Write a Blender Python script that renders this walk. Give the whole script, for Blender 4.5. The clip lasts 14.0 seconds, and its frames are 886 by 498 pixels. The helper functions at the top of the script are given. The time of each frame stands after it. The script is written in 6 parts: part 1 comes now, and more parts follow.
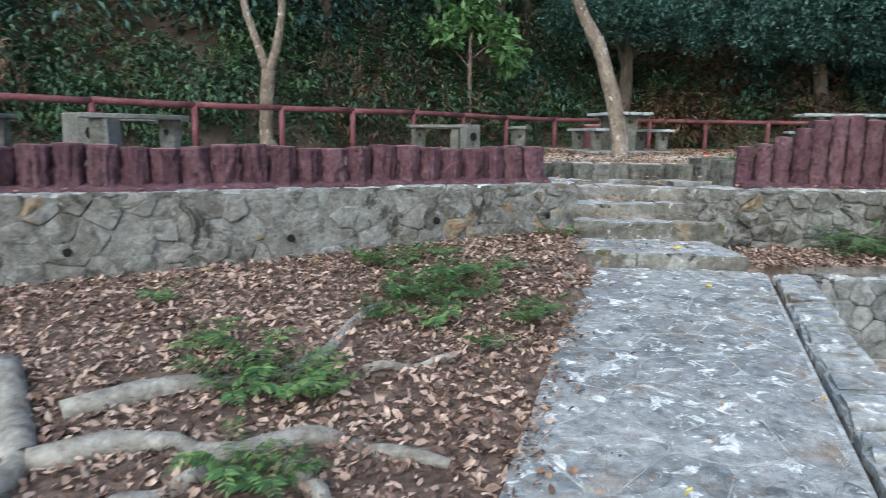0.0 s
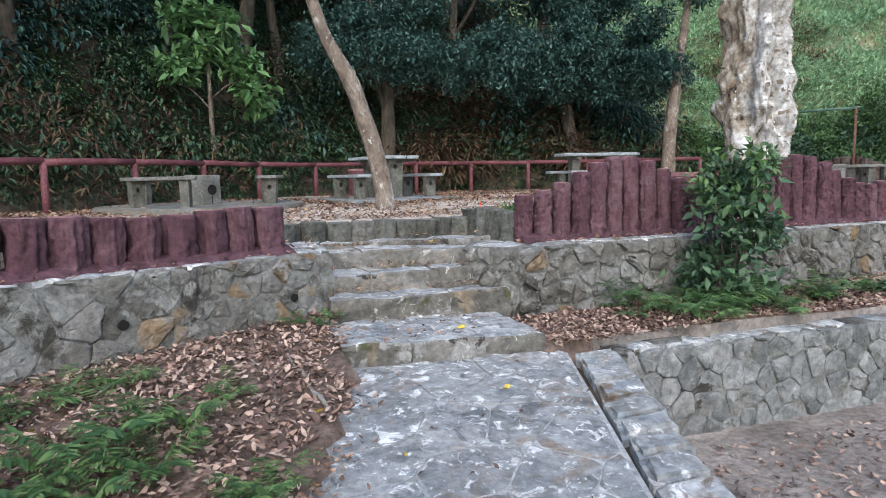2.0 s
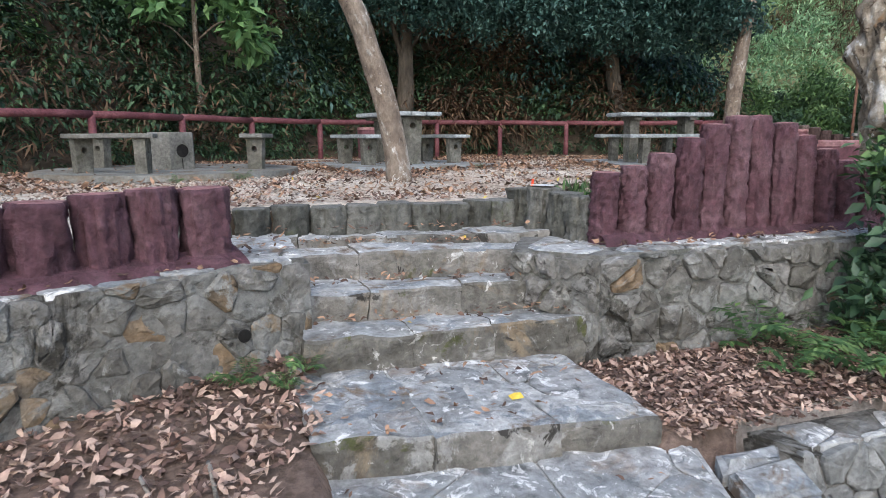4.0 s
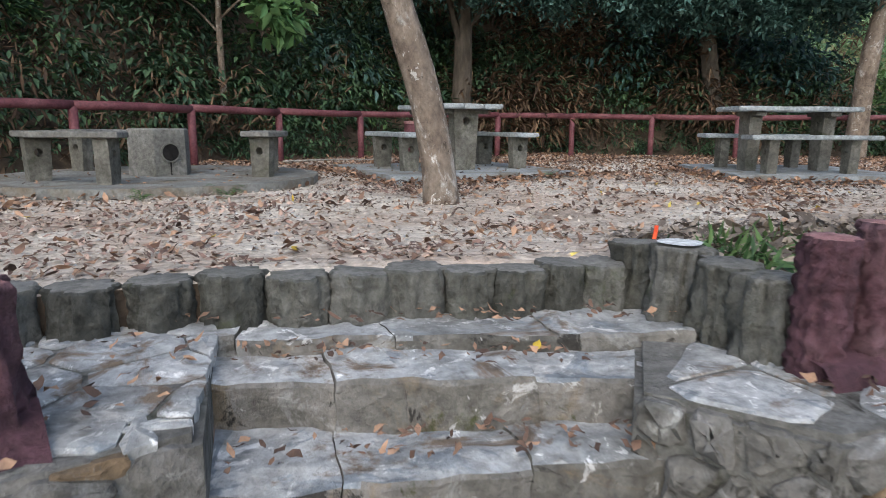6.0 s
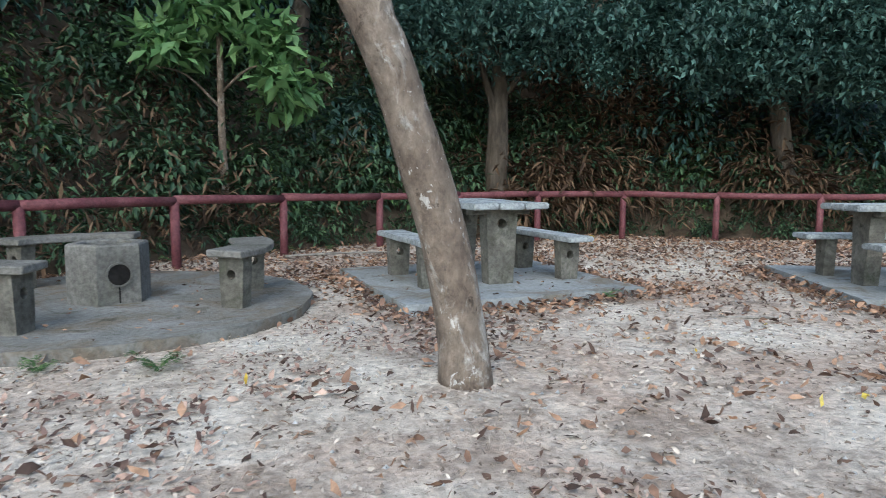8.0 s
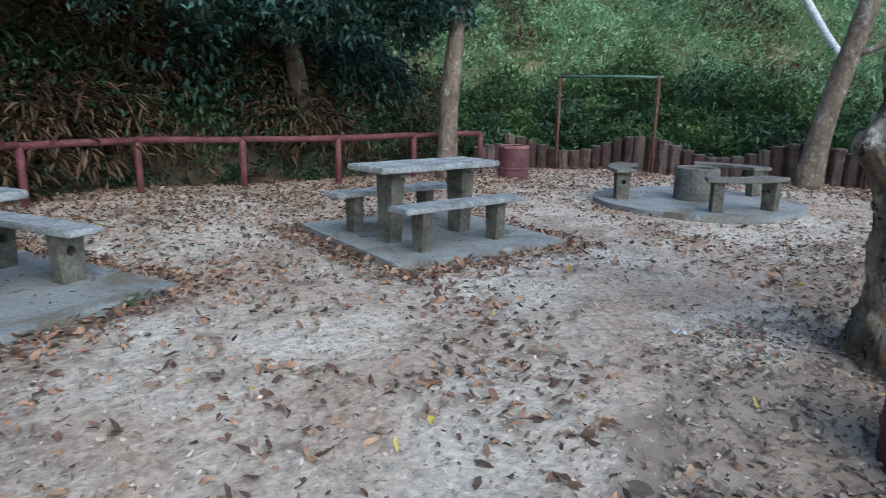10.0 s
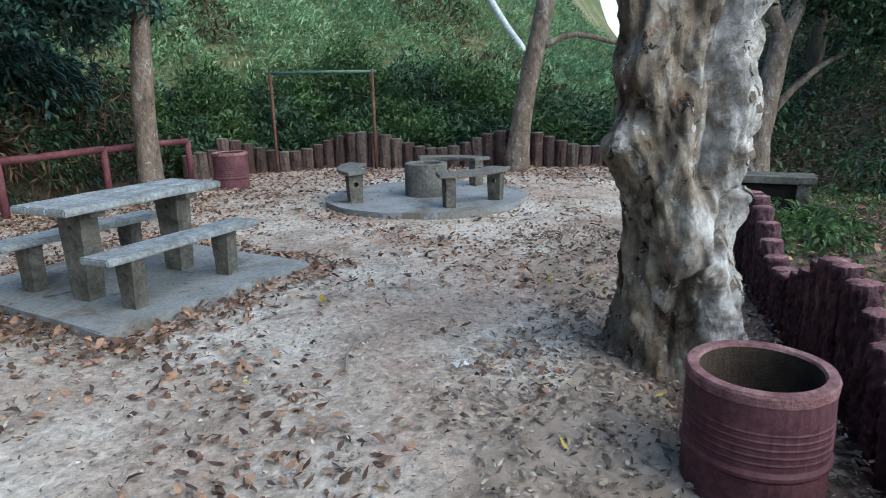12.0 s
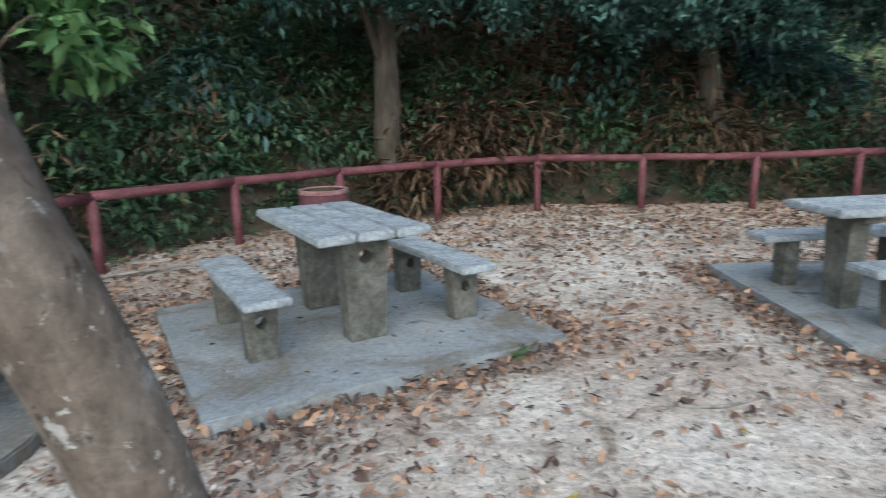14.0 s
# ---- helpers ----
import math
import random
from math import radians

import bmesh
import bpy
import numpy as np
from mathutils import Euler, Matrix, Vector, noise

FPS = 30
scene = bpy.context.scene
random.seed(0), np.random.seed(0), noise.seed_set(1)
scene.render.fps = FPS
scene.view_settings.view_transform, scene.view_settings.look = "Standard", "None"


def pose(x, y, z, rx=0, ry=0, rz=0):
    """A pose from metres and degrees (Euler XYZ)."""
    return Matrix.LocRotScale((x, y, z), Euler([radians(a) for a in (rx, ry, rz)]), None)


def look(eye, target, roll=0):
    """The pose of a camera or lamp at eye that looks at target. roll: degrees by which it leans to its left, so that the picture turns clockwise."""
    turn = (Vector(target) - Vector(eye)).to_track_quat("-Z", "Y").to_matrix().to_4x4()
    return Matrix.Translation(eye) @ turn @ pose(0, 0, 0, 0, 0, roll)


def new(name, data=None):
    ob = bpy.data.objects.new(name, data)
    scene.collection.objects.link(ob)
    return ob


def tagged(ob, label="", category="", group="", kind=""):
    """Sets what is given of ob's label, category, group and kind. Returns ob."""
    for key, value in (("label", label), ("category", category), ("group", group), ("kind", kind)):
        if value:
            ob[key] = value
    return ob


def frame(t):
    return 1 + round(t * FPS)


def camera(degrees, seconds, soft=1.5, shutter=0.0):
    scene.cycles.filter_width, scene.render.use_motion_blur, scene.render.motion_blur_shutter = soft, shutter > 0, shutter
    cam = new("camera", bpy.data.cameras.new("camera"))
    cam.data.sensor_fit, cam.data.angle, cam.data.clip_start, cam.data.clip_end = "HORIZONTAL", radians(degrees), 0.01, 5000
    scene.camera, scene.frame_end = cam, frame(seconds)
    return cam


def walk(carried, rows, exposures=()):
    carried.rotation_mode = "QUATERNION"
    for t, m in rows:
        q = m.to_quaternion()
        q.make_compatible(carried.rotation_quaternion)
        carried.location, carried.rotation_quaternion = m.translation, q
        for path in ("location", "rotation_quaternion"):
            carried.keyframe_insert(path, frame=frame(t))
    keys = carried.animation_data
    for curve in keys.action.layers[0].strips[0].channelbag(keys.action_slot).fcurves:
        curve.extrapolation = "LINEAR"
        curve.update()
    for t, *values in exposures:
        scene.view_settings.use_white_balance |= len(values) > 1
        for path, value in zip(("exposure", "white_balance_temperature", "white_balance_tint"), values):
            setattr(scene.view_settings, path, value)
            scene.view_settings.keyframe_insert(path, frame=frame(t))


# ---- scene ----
cam = camera(68.6, 14.0, soft=0.8, shutter=0.2)


PATH = [
    (0, (0.639, 0.141, 0.326), (0.696, 2.109, -0.021), 0.8),
    (0.5, (0.738, 0.536, 0.352), (1.223, 2.448, 0.026), -0.2),
    (1, (0.863, 0.886, 0.347), (1.627, 2.71, 0.048), -0.9),
    (1.5, (1.039, 1.286, 0.386), (1.765, 3.119, 0.05), -1.9),
    (2, (1.222, 1.766, 0.432), (1.934, 3.621, 0.208), -1.1),
    (4.5, (1.99, 4.204, 0.475), (2.628, 6.065, 0.115), -0.6),
    (5, (2.181, 4.689, 0.528), (2.795, 6.56, 0.182), -1.8),
    (5.5, (2.38, 5.083, 0.537), (3.005, 6.944, 0.152), 0.5),
    (6, (2.481, 5.539, 0.56), (2.964, 7.444, 0.185), 0.4),
    (6.5, (2.572, 6.01, 0.61), (2.982, 7.942, 0.297), -0.9),
    (7, (2.705, 6.466, 0.756), (2.928, 8.447, 0.595), -0.3),
    (9.3, (3.165, 7.688, 1.275), (4.352, 9.245, 0.86), 1.6),
    (9.5, (3.216, 7.786, 1.318), (4.563, 9.206, 0.905), 1.4),
    (10, (3.372, 7.906, 1.393), (4.896, 9.118, 0.938), 0.9),
    (10.5, (3.58, 8.127, 1.432), (5.317, 8.975, 0.918), 0.1),
    (11, (3.684, 8.24, 1.482), (5.533, 8.774, 0.939), -0.3),
    (11.5, (3.897, 8.329, 1.514), (5.785, 8.772, 1.027), -0.7),
    (12, (3.944, 8.363, 1.513), (5.826, 8.838, 1.028), -1.4),
    (12.5, (3.947, 8.439, 1.505), (5.714, 9.273, 1.077), -2.6),
    (13, (3.932, 8.463, 1.509), (5.427, 9.726, 1.097), -3.2),
    (13.5, (3.904, 8.566, 1.505), (5.084, 10.126, 1.086), -1.5),
    (14, (3.773, 8.736, 1.498), (4.376, 10.593, 1.065), -1.4),
]
walk(cam, [(t, look(eye, target, roll)) for t, eye, target, roll in PATH], exposures=[(0, 1.48, 6400, 1), (0.6, 1.48, 6400, 4), (2.5, 1.46, 6500, 8), (5, 1.44, 6600, 9), (6.2, 1.25, 6700, 7), (7, 1.42, 6500, 3), (9, 1.28, 6100, 3), (10.3, 1.06, 6000, 3), (11.3, 1.18, 6150, 2), (13.3, 1.16, 6050, 2), (14, 1.38, 6250, 2)])

# ---------------------------------------------------------------- light
world = bpy.data.worlds.new("sky")
scene.world = world
world.use_nodes = True
wn = world.node_tree.nodes
sky = wn.new("ShaderNodeTexSky")
sky.sky_type = "NISHITA"
sky.sun_disc = False
sky.sun_elevation, sky.sun_rotation = radians(42), radians(200)
sky.air_density, sky.dust_density, sky.ozone_density = 1.0, 1.3, 1.0
wn["Background"].inputs["Strength"].default_value = 0.15
world.node_tree.links.new(sky.outputs[0], wn["Background"].inputs[0])
sun = new("sun", bpy.data.lights.new("sun", "SUN"))
sun.data.energy, sun.data.angle, sun.data.color = 0.75, radians(70), (1.0, 0.965, 0.91)
sun.matrix_world = look((0, 0, 30), (0 + 26 * math.sin(radians(20)), 26 * math.cos(radians(20)), 30 - 24))

# ---------------------------------------------------------------- materials


def mat(name, cols, scale=4.0, rough=0.85, bump=0.3, fine=60.0, detail=8.0, coords="Object", island=0.0, spread=0.0,
        spots=None, spec=0.3, stretch=(1, 1, 1), trans=0.0, grain=0.72):
    """Two-scale procedural surface: broad blotches between the colours, fine grain in colour and relief."""
    m = bpy.data.materials.new(name)
    m.use_nodes = True
    t = m.node_tree
    n, l = t.nodes, t.links
    b = n["Principled BSDF"]
    b.inputs["Roughness"].default_value = rough
    b.inputs["Specular IOR Level"].default_value = spec
    tc = n.new("ShaderNodeTexCoord")
    mp = n.new("ShaderNodeMapping")
    mp.inputs["Scale"].default_value = stretch
    if coords == "World":
        g = n.new("ShaderNodeNewGeometry")
        l.new(g.outputs["Position"], mp.inputs[0])
    else:
        l.new(tc.outputs[coords], mp.inputs[0])
    a = n.new("ShaderNodeTexNoise")
    a.inputs["Scale"].default_value, a.inputs["Detail"].default_value, a.inputs["Roughness"].default_value = scale, detail, 0.62
    l.new(mp.outputs[0], a.inputs["Vector"])
    ramp = n.new("ShaderNodeValToRGB")
    e = ramp.color_ramp.elements
    while len(e) < len(cols):
        e.new(0.5)
    for i, c in enumerate(cols):
        e[i].position = 0.3 + 0.4 * i / max(1, len(cols) - 1)
        e[i].color = (*c, 1)
    fac = a.outputs["Fac"]
    if island or spread:
        add = n.new("ShaderNodeMath")
        add.operation = "MULTIPLY_ADD"
        if island:
            g2 = n.new("ShaderNodeNewGeometry")
            l.new(g2.outputs["Random Per Island"], add.inputs[0])
        else:
            g2 = n.new("ShaderNodeObjectInfo")
            l.new(g2.outputs["Random"], add.inputs[0])
        k = island or spread
        add.inputs[1].default_value = k
        sub = n.new("ShaderNodeMath")
        sub.operation = "SUBTRACT"
        l.new(fac, sub.inputs[0])
        sub.inputs[1].default_value = k / 2
        l.new(sub.outputs[0], add.inputs[2])
        fac = add.outputs[0]
    l.new(fac, ramp.inputs[0])
    f = n.new("ShaderNodeTexNoise")
    f.inputs["Scale"].default_value, f.inputs["Detail"].default_value, f.inputs["Roughness"].default_value = fine * 0.45, 9, 0.72
    l.new(mp.outputs[0], f.inputs["Vector"])
    mul = n.new("ShaderNodeMix")
    mul.data_type, mul.blend_type = "RGBA", "MULTIPLY"
    mul.inputs[0].default_value = grain
    gr = n.new("ShaderNodeValToRGB")
    gr.color_ramp.elements[0].position, gr.color_ramp.elements[1].position = 0.34, 0.64
    gr.color_ramp.elements[0].color, gr.color_ramp.elements[1].color = (0.36, 0.35, 0.34, 1), (1.28, 1.28, 1.28, 1)
    l.new(f.outputs["Fac"], gr.inputs[0])
    l.new(gr.outputs[0], mul.inputs[7])
    col = ramp.outputs[0]
    for sp in (spots or ()):
        s = n.new("ShaderNodeTexNoise")
        s.inputs["Scale"].default_value, s.inputs["Detail"].default_value = sp[1], 9
        s.inputs["Roughness"].default_value = 0.68
        s.inputs["Distortion"].default_value = 0.7
        l.new(mp.outputs[0], s.inputs["Vector"])
        sr = n.new("ShaderNodeValToRGB")
        sr.color_ramp.elements[0].position, sr.color_ramp.elements[1].position = sp[2], sp[3]
        l.new(s.outputs["Fac"], sr.inputs[0])
        mx = n.new("ShaderNodeMix")
        mx.data_type = "RGBA"
        l.new(sr.outputs[0], mx.inputs[0])
        l.new(col, mx.inputs[6])
        mx.inputs[7].default_value = (*sp[0], 1)
        col = mx.outputs[2]
    l.new(col, mul.inputs[6])
    col = mul.outputs[2]
    l.new(col, b.inputs["Base Color"])
    if bump:
        hmix = n.new("ShaderNodeMath")
        hmix.operation = "MULTIPLY_ADD"
        l.new(f.outputs["Fac"], hmix.inputs[0])
        hmix.inputs[1].default_value = 0.85
        l.new(a.outputs["Fac"], hmix.inputs[2])
        bp = n.new("ShaderNodeBump")
        bp.inputs["Strength"].default_value, bp.inputs["Distance"].default_value = min(1.0, bump * 1.3), 0.05
        l.new(hmix.outputs[0], bp.inputs["Height"])
        l.new(bp.outputs[0], b.inputs["Normal"])
    if trans:
        b.inputs["Transmission Weight"].default_value = 0
        tr = n.new("ShaderNodeBsdfTranslucent")
        l.new(col, tr.inputs["Color"])
        ms = n.new("ShaderNodeMixShader")
        ms.inputs[0].default_value = trans
        l.new(b.outputs[0], ms.inputs[1])
        l.new(tr.outputs[0], ms.inputs[2])
        l.new(ms.outputs[0], n["Material Output"].inputs[0])
    return m


M_SAND = mat("sand", [(0.47, 0.39, 0.32), (0.65, 0.575, 0.485), (0.78, 0.725, 0.64)], 0.9, 0.95, 0.5, 45, coords="World",
             spots=[((0.50, 0.385, 0.305), 0.6, 0.45, 0.60), ((0.30, 0.235, 0.185), 2.2, 0.50, 0.68), ((0.22, 0.17, 0.13), 26, 0.58, 0.66)])
M_LITTER = mat("leaf_mould", [(0.10, 0.07, 0.05), (0.19, 0.13, 0.10), (0.28, 0.20, 0.16)], 5, 0.95, 0.6, 50, coords="World")
t = M_SAND.node_tree
at = t.nodes.new("ShaderNodeAttribute")
at.attribute_name = "mulch"
nz = t.nodes.new("ShaderNodeTexNoise")
nz.inputs["Scale"].default_value, nz.inputs["Detail"].default_value, nz.inputs["Roughness"].default_value = 3.0, 10, 0.7
gp = t.nodes.new("ShaderNodeNewGeometry")
t.links.new(gp.outputs["Position"], nz.inputs["Vector"])
ad = t.nodes.new("ShaderNodeMath")
ad.operation = "ADD"
t.links.new(at.outputs["Fac"], ad.inputs[0])
t.links.new(nz.outputs["Fac"], ad.inputs[1])
rp = t.nodes.new("ShaderNodeValToRGB")
rp.color_ramp.elements[0].position, rp.color_ramp.elements[1].position = 0.84, 1.12
mu = t.nodes.new("ShaderNodeMath")
mu.operation = "SUBTRACT"
t.links.new(ad.outputs[0], mu.inputs[0])
mu.inputs[1].default_value = 0.15
t.links.new(mu.outputs[0], rp.inputs[0])
mm = t.nodes.new("ShaderNodeMix")
mm.data_type = "RGBA"
pb_in = t.nodes["Principled BSDF"].inputs["Base Color"]
src = pb_in.links[0].from_socket
n2 = t.nodes.new("ShaderNodeValToRGB")
n2.color_ramp.elements[0].position, n2.color_ramp.elements[1].position = 0.35, 0.68
n2.color_ramp.elements[0].color, n2.color_ramp.elements[1].color = (0.21, 0.16, 0.125, 1), (0.47, 0.385, 0.305, 1)
t.links.new(nz.outputs["Fac"], n2.inputs[0])
t.links.new(rp.outputs[0], mm.inputs[0])
t.links.new(src, mm.inputs[6])
t.links.new(n2.outputs[0], mm.inputs[7])
t.links.new(mm.outputs[2], pb_in)
M_MULCH = mat("dark_mulch", [(0.149, 0.132, 0.115), (0.253, 0.224, 0.196), (0.414, 0.368, 0.322)], 2.5, 0.95, 0.7, 40, coords="World")
M_YARD = mat("gravel_soil", [(0.18, 0.15, 0.13), (0.28, 0.24, 0.21), (0.38, 0.33, 0.29)], 1.4, 0.95, 0.6, 40, coords="World")
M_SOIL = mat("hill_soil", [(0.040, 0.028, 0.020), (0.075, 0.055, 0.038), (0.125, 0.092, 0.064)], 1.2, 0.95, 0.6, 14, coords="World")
M_GRASSSOIL = mat("hill_turf", [(0.075, 0.090, 0.038), (0.150, 0.180, 0.075), (0.360, 0.285, 0.180)], 0.35, 0.95, 0.6, 9, coords="World")
SMEAR = ((0.25, 0.246, 0.228), 2.2, 0.53, 0.57)
HOLLOW = ((0.06, 0.055, 0.046), 2.4, 0.565, 0.62)
M_STONE = mat("wall_stone", [(0.120, 0.111, 0.097), (0.190, 0.180, 0.161), (0.253, 0.239, 0.221)], 5, 0.9, 0.7, 35, coords="World", spread=0.35,
              spots=[((0.09, 0.09, 0.075), 2.6, 0.55, 0.68), ((0.5, 0.49, 0.46), 7.0, 0.60, 0.74), ((0.05, 0.05, 0.04), 6.0, 0.64, 0.70), SMEAR, HOLLOW])
M_BLUESTONE = mat("grey_wall_stone", [(0.135, 0.138, 0.134), (0.215, 0.218, 0.210), (0.31, 0.308, 0.295)], 5, 0.9, 0.6, 35, coords="World", spread=0.3,
                  spots=[((0.09, 0.10, 0.075), 2.6, 0.58, 0.70), ((0.46, 0.46, 0.44), 7.0, 0.60, 0.74)])
M_OCHRE = mat("ochre_stone", [(0.13, 0.10, 0.07), (0.24, 0.165, 0.10), (0.26, 0.21, 0.155)], 6, 0.9, 0.6, 40, coords="World", spread=0.3, spots=[SMEAR])
M_MORTAR = mat("mortar", [(0.14, 0.134, 0.124), (0.205, 0.197, 0.178), (0.27, 0.26, 0.243)], 4, 0.95, 0.7, 50, coords="World",
               spots=[((0.08, 0.085, 0.06), 2.0, 0.52, 0.7), SMEAR, HOLLOW])
M_DMORTAR = mat("path_mortar", [(0.26, 0.26, 0.25), (0.42, 0.42, 0.41), (0.66, 0.655, 0.64)], 5, 0.9, 0.6, 50, coords="World")
M_FLAG = mat("flagstone", [(0.207, 0.216, 0.220), (0.288, 0.293, 0.290), (0.387, 0.379, 0.368)], 3, 0.8, 0.5, 30, coords="World", spread=0.22,
             spots=[((0.15, 0.155, 0.155), 4.0, 0.54, 0.62), ((0.72, 0.715, 0.70), 6.5, 0.56, 0.60), ((0.70, 0.695, 0.68), 17.0, 0.60, 0.64), ((0.29, 0.235, 0.19), 2.3, 0.54, 0.66)])
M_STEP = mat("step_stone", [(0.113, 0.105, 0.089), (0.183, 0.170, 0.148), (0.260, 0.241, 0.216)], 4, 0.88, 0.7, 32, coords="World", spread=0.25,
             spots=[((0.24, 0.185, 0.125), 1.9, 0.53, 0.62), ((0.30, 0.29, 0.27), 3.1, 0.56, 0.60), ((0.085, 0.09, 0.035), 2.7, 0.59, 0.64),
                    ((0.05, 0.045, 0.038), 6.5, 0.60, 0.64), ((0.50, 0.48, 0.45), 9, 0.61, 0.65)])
M_TREAD = mat("pale_tread", [(0.213, 0.212, 0.203), (0.351, 0.355, 0.350), (0.489, 0.487, 0.475)], 3.5, 0.85, 0.5, 34, coords="World", spread=0.2,
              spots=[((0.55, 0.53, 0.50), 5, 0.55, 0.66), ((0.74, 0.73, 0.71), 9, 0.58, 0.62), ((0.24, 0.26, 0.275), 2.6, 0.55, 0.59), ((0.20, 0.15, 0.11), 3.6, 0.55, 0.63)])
M_CONC = mat("concrete", [(0.116, 0.113, 0.101), (0.172, 0.166, 0.151), (0.221, 0.215, 0.200)], 3, 0.9, 0.4, 60, coords="World",
             spots=[((0.11, 0.11, 0.09), 2.3, 0.54, 0.72)])
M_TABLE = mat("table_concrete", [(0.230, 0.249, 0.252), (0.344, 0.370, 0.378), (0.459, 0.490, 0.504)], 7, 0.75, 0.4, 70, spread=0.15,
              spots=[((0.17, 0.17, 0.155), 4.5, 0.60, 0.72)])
M_PAD = mat("pad_concrete", [(0.21, 0.222, 0.22), (0.285, 0.30, 0.30), (0.36, 0.375, 0.375)], 1.6, 0.92, 0.4, 60, coords="World",
            spots=[((0.19, 0.165, 0.13), 1.3, 0.52, 0.64), ((0.10, 0.09, 0.07), 5.0, 0.58, 0.70)], grain=0.45)
# dirty pads, their base colour also lowered for the tree shade over them
M_PADDARK = mat("dirty_shaded_pad_concrete", [(0.15, 0.15, 0.135), (0.21, 0.21, 0.195), (0.29, 0.293, 0.28)], 1.6, 0.92, 0.4, 60, coords="World",
                spots=[((0.17, 0.14, 0.105), 1.5, 0.46, 0.60), ((0.09, 0.085, 0.06), 5.0, 0.56, 0.68)], grain=0.5)
M_RED = mat("oxblood_paint", [(0.078, 0.035, 0.044), (0.123, 0.056, 0.070), (0.172, 0.094, 0.108)], 5, 0.72, 0.7, 45, spread=0.25,
            coords="World", spots=[((0.22, 0.13, 0.125), 9, 0.62, 0.8), ((0.05, 0.022, 0.022), 3, 0.6, 0.75)])
M_DRUM = mat("drum_paint", [(0.085, 0.032, 0.040), (0.125, 0.048, 0.057), (0.165, 0.075, 0.082)], 4, 0.65, 0.18, 60, coords="World", spots=[((0.21, 0.12, 0.115), 7, 0.64, 0.8)])
# red lightened for the light log tops reflect; also the pale drum rim
M_REDTOP = mat("pale_lit_red", [(0.20, 0.085, 0.085), (0.30, 0.15, 0.15), (0.38, 0.23, 0.22)], 9, 0.8, 0.5, 60, coords="World")
M_RAIL = mat("rail_paint", [(0.104, 0.031, 0.038), (0.149, 0.049, 0.056), (0.198, 0.081, 0.085)], 4, 0.6, 0.3, 60, coords="World")
M_FADED = mat("faded_log", [(0.066, 0.040, 0.036), (0.099, 0.061, 0.054), (0.145, 0.108, 0.094)], 4, 0.85, 0.6, 40, coords="World", spread=0.5)
M_GREYLOG = mat("grey_log", [(0.075, 0.075, 0.065), (0.13, 0.128, 0.11), (0.20, 0.195, 0.175)], 6, 0.9, 0.8, 45, coords="World", spread=0.3,
                spots=[((0.07, 0.085, 0.03), 3.0, 0.6, 0.75)])
# darker than the table boards, for legs, bearers and the block seat's slab
M_LEG = mat("dark_concrete", [(0.086, 0.081, 0.067), (0.144, 0.136, 0.115), (0.230, 0.218, 0.190)], 4, 0.92, 0.5, 50, coords="World", spots=[((0.06, 0.065, 0.04), 3, 0.56, 0.72)])
M_SAPLING = mat("sapling_leaf", [(0.07, 0.15, 0.055), (0.12, 0.25, 0.09), (0.21, 0.36, 0.14)], 1.0, 0.55, 0, 5, island=0.6, coords="World", spec=0.4, trans=0.3)
M_FALLENGREY = mat("grey_leaf", [(0.10, 0.08, 0.065), (0.19, 0.155, 0.125), (0.32, 0.26, 0.20)], 2, 0.8, 0.2, 30, island=0.75, coords="World")
M_SHRUB = mat("shrub_leaf", [(0.03, 0.07, 0.035), (0.055, 0.115, 0.055), (0.10, 0.18, 0.085)], 1.0, 0.5, 0, 5, island=0.6, coords="World", spec=0.5, trans=0.25)
# black for cold ash, and for shade painted into holes and under the seat
M_DARK = mat("soot_and_shade", [(0.006, 0.005, 0.005), (0.011, 0.010, 0.009), (0.018, 0.016, 0.015)], 8, 0.95, 0.3, 60)
M_BARK = mat("grey_bark", [(0.135, 0.10, 0.077), (0.215, 0.167, 0.13), (0.30, 0.245, 0.195)], 5, 0.9, 0.7, 30, coords="World",
             stretch=(1.3, 1.3, 0.8), spots=[((0.44, 0.41, 0.37), 5, 0.57, 0.66), ((0.56, 0.53, 0.49), 13, 0.615, 0.645), ((0.085, 0.065, 0.05), 9, 0.60, 0.65)])
M_DARKBARK = mat("dark_bark", [(0.05, 0.04, 0.03), (0.09, 0.072, 0.055), (0.14, 0.115, 0.09)], 4, 0.92, 0.8, 24, coords="World", stretch=(1.5, 1.5, 0.4))
M_PAPER = mat("paper_bark", [(0.105, 0.075, 0.05), (0.29, 0.235, 0.175), (0.54, 0.49, 0.42)], 6.0, 0.85, 0.9, 34, coords="World", stretch=(1.0, 1.0, 0.8),
              spots=[((0.26, 0.135, 0.055), 2.2, 0.555, 0.64), ((0.08, 0.05, 0.03), 3.1, 0.555, 0.61), ((0.70, 0.68, 0.64), 7.0, 0.605, 0.63), ((0.03, 0.022, 0.016), 8.0, 0.61, 0.635)], grain=0.75)
t = M_PAPER.node_tree
gp = t.nodes.new("ShaderNodeNewGeometry")
sx = t.nodes.new("ShaderNodeSeparateXYZ")
t.links.new(gp.outputs["Position"], sx.inputs[0])
nz = t.nodes.new("ShaderNodeTexNoise")
nz.inputs["Scale"].default_value, nz.inputs["Detail"].default_value, nz.inputs["Roughness"].default_value, nz.inputs["Distortion"].default_value = 3.0, 12, 0.66, 1.2
t.links.new(gp.outputs["Position"], nz.inputs["Vector"])
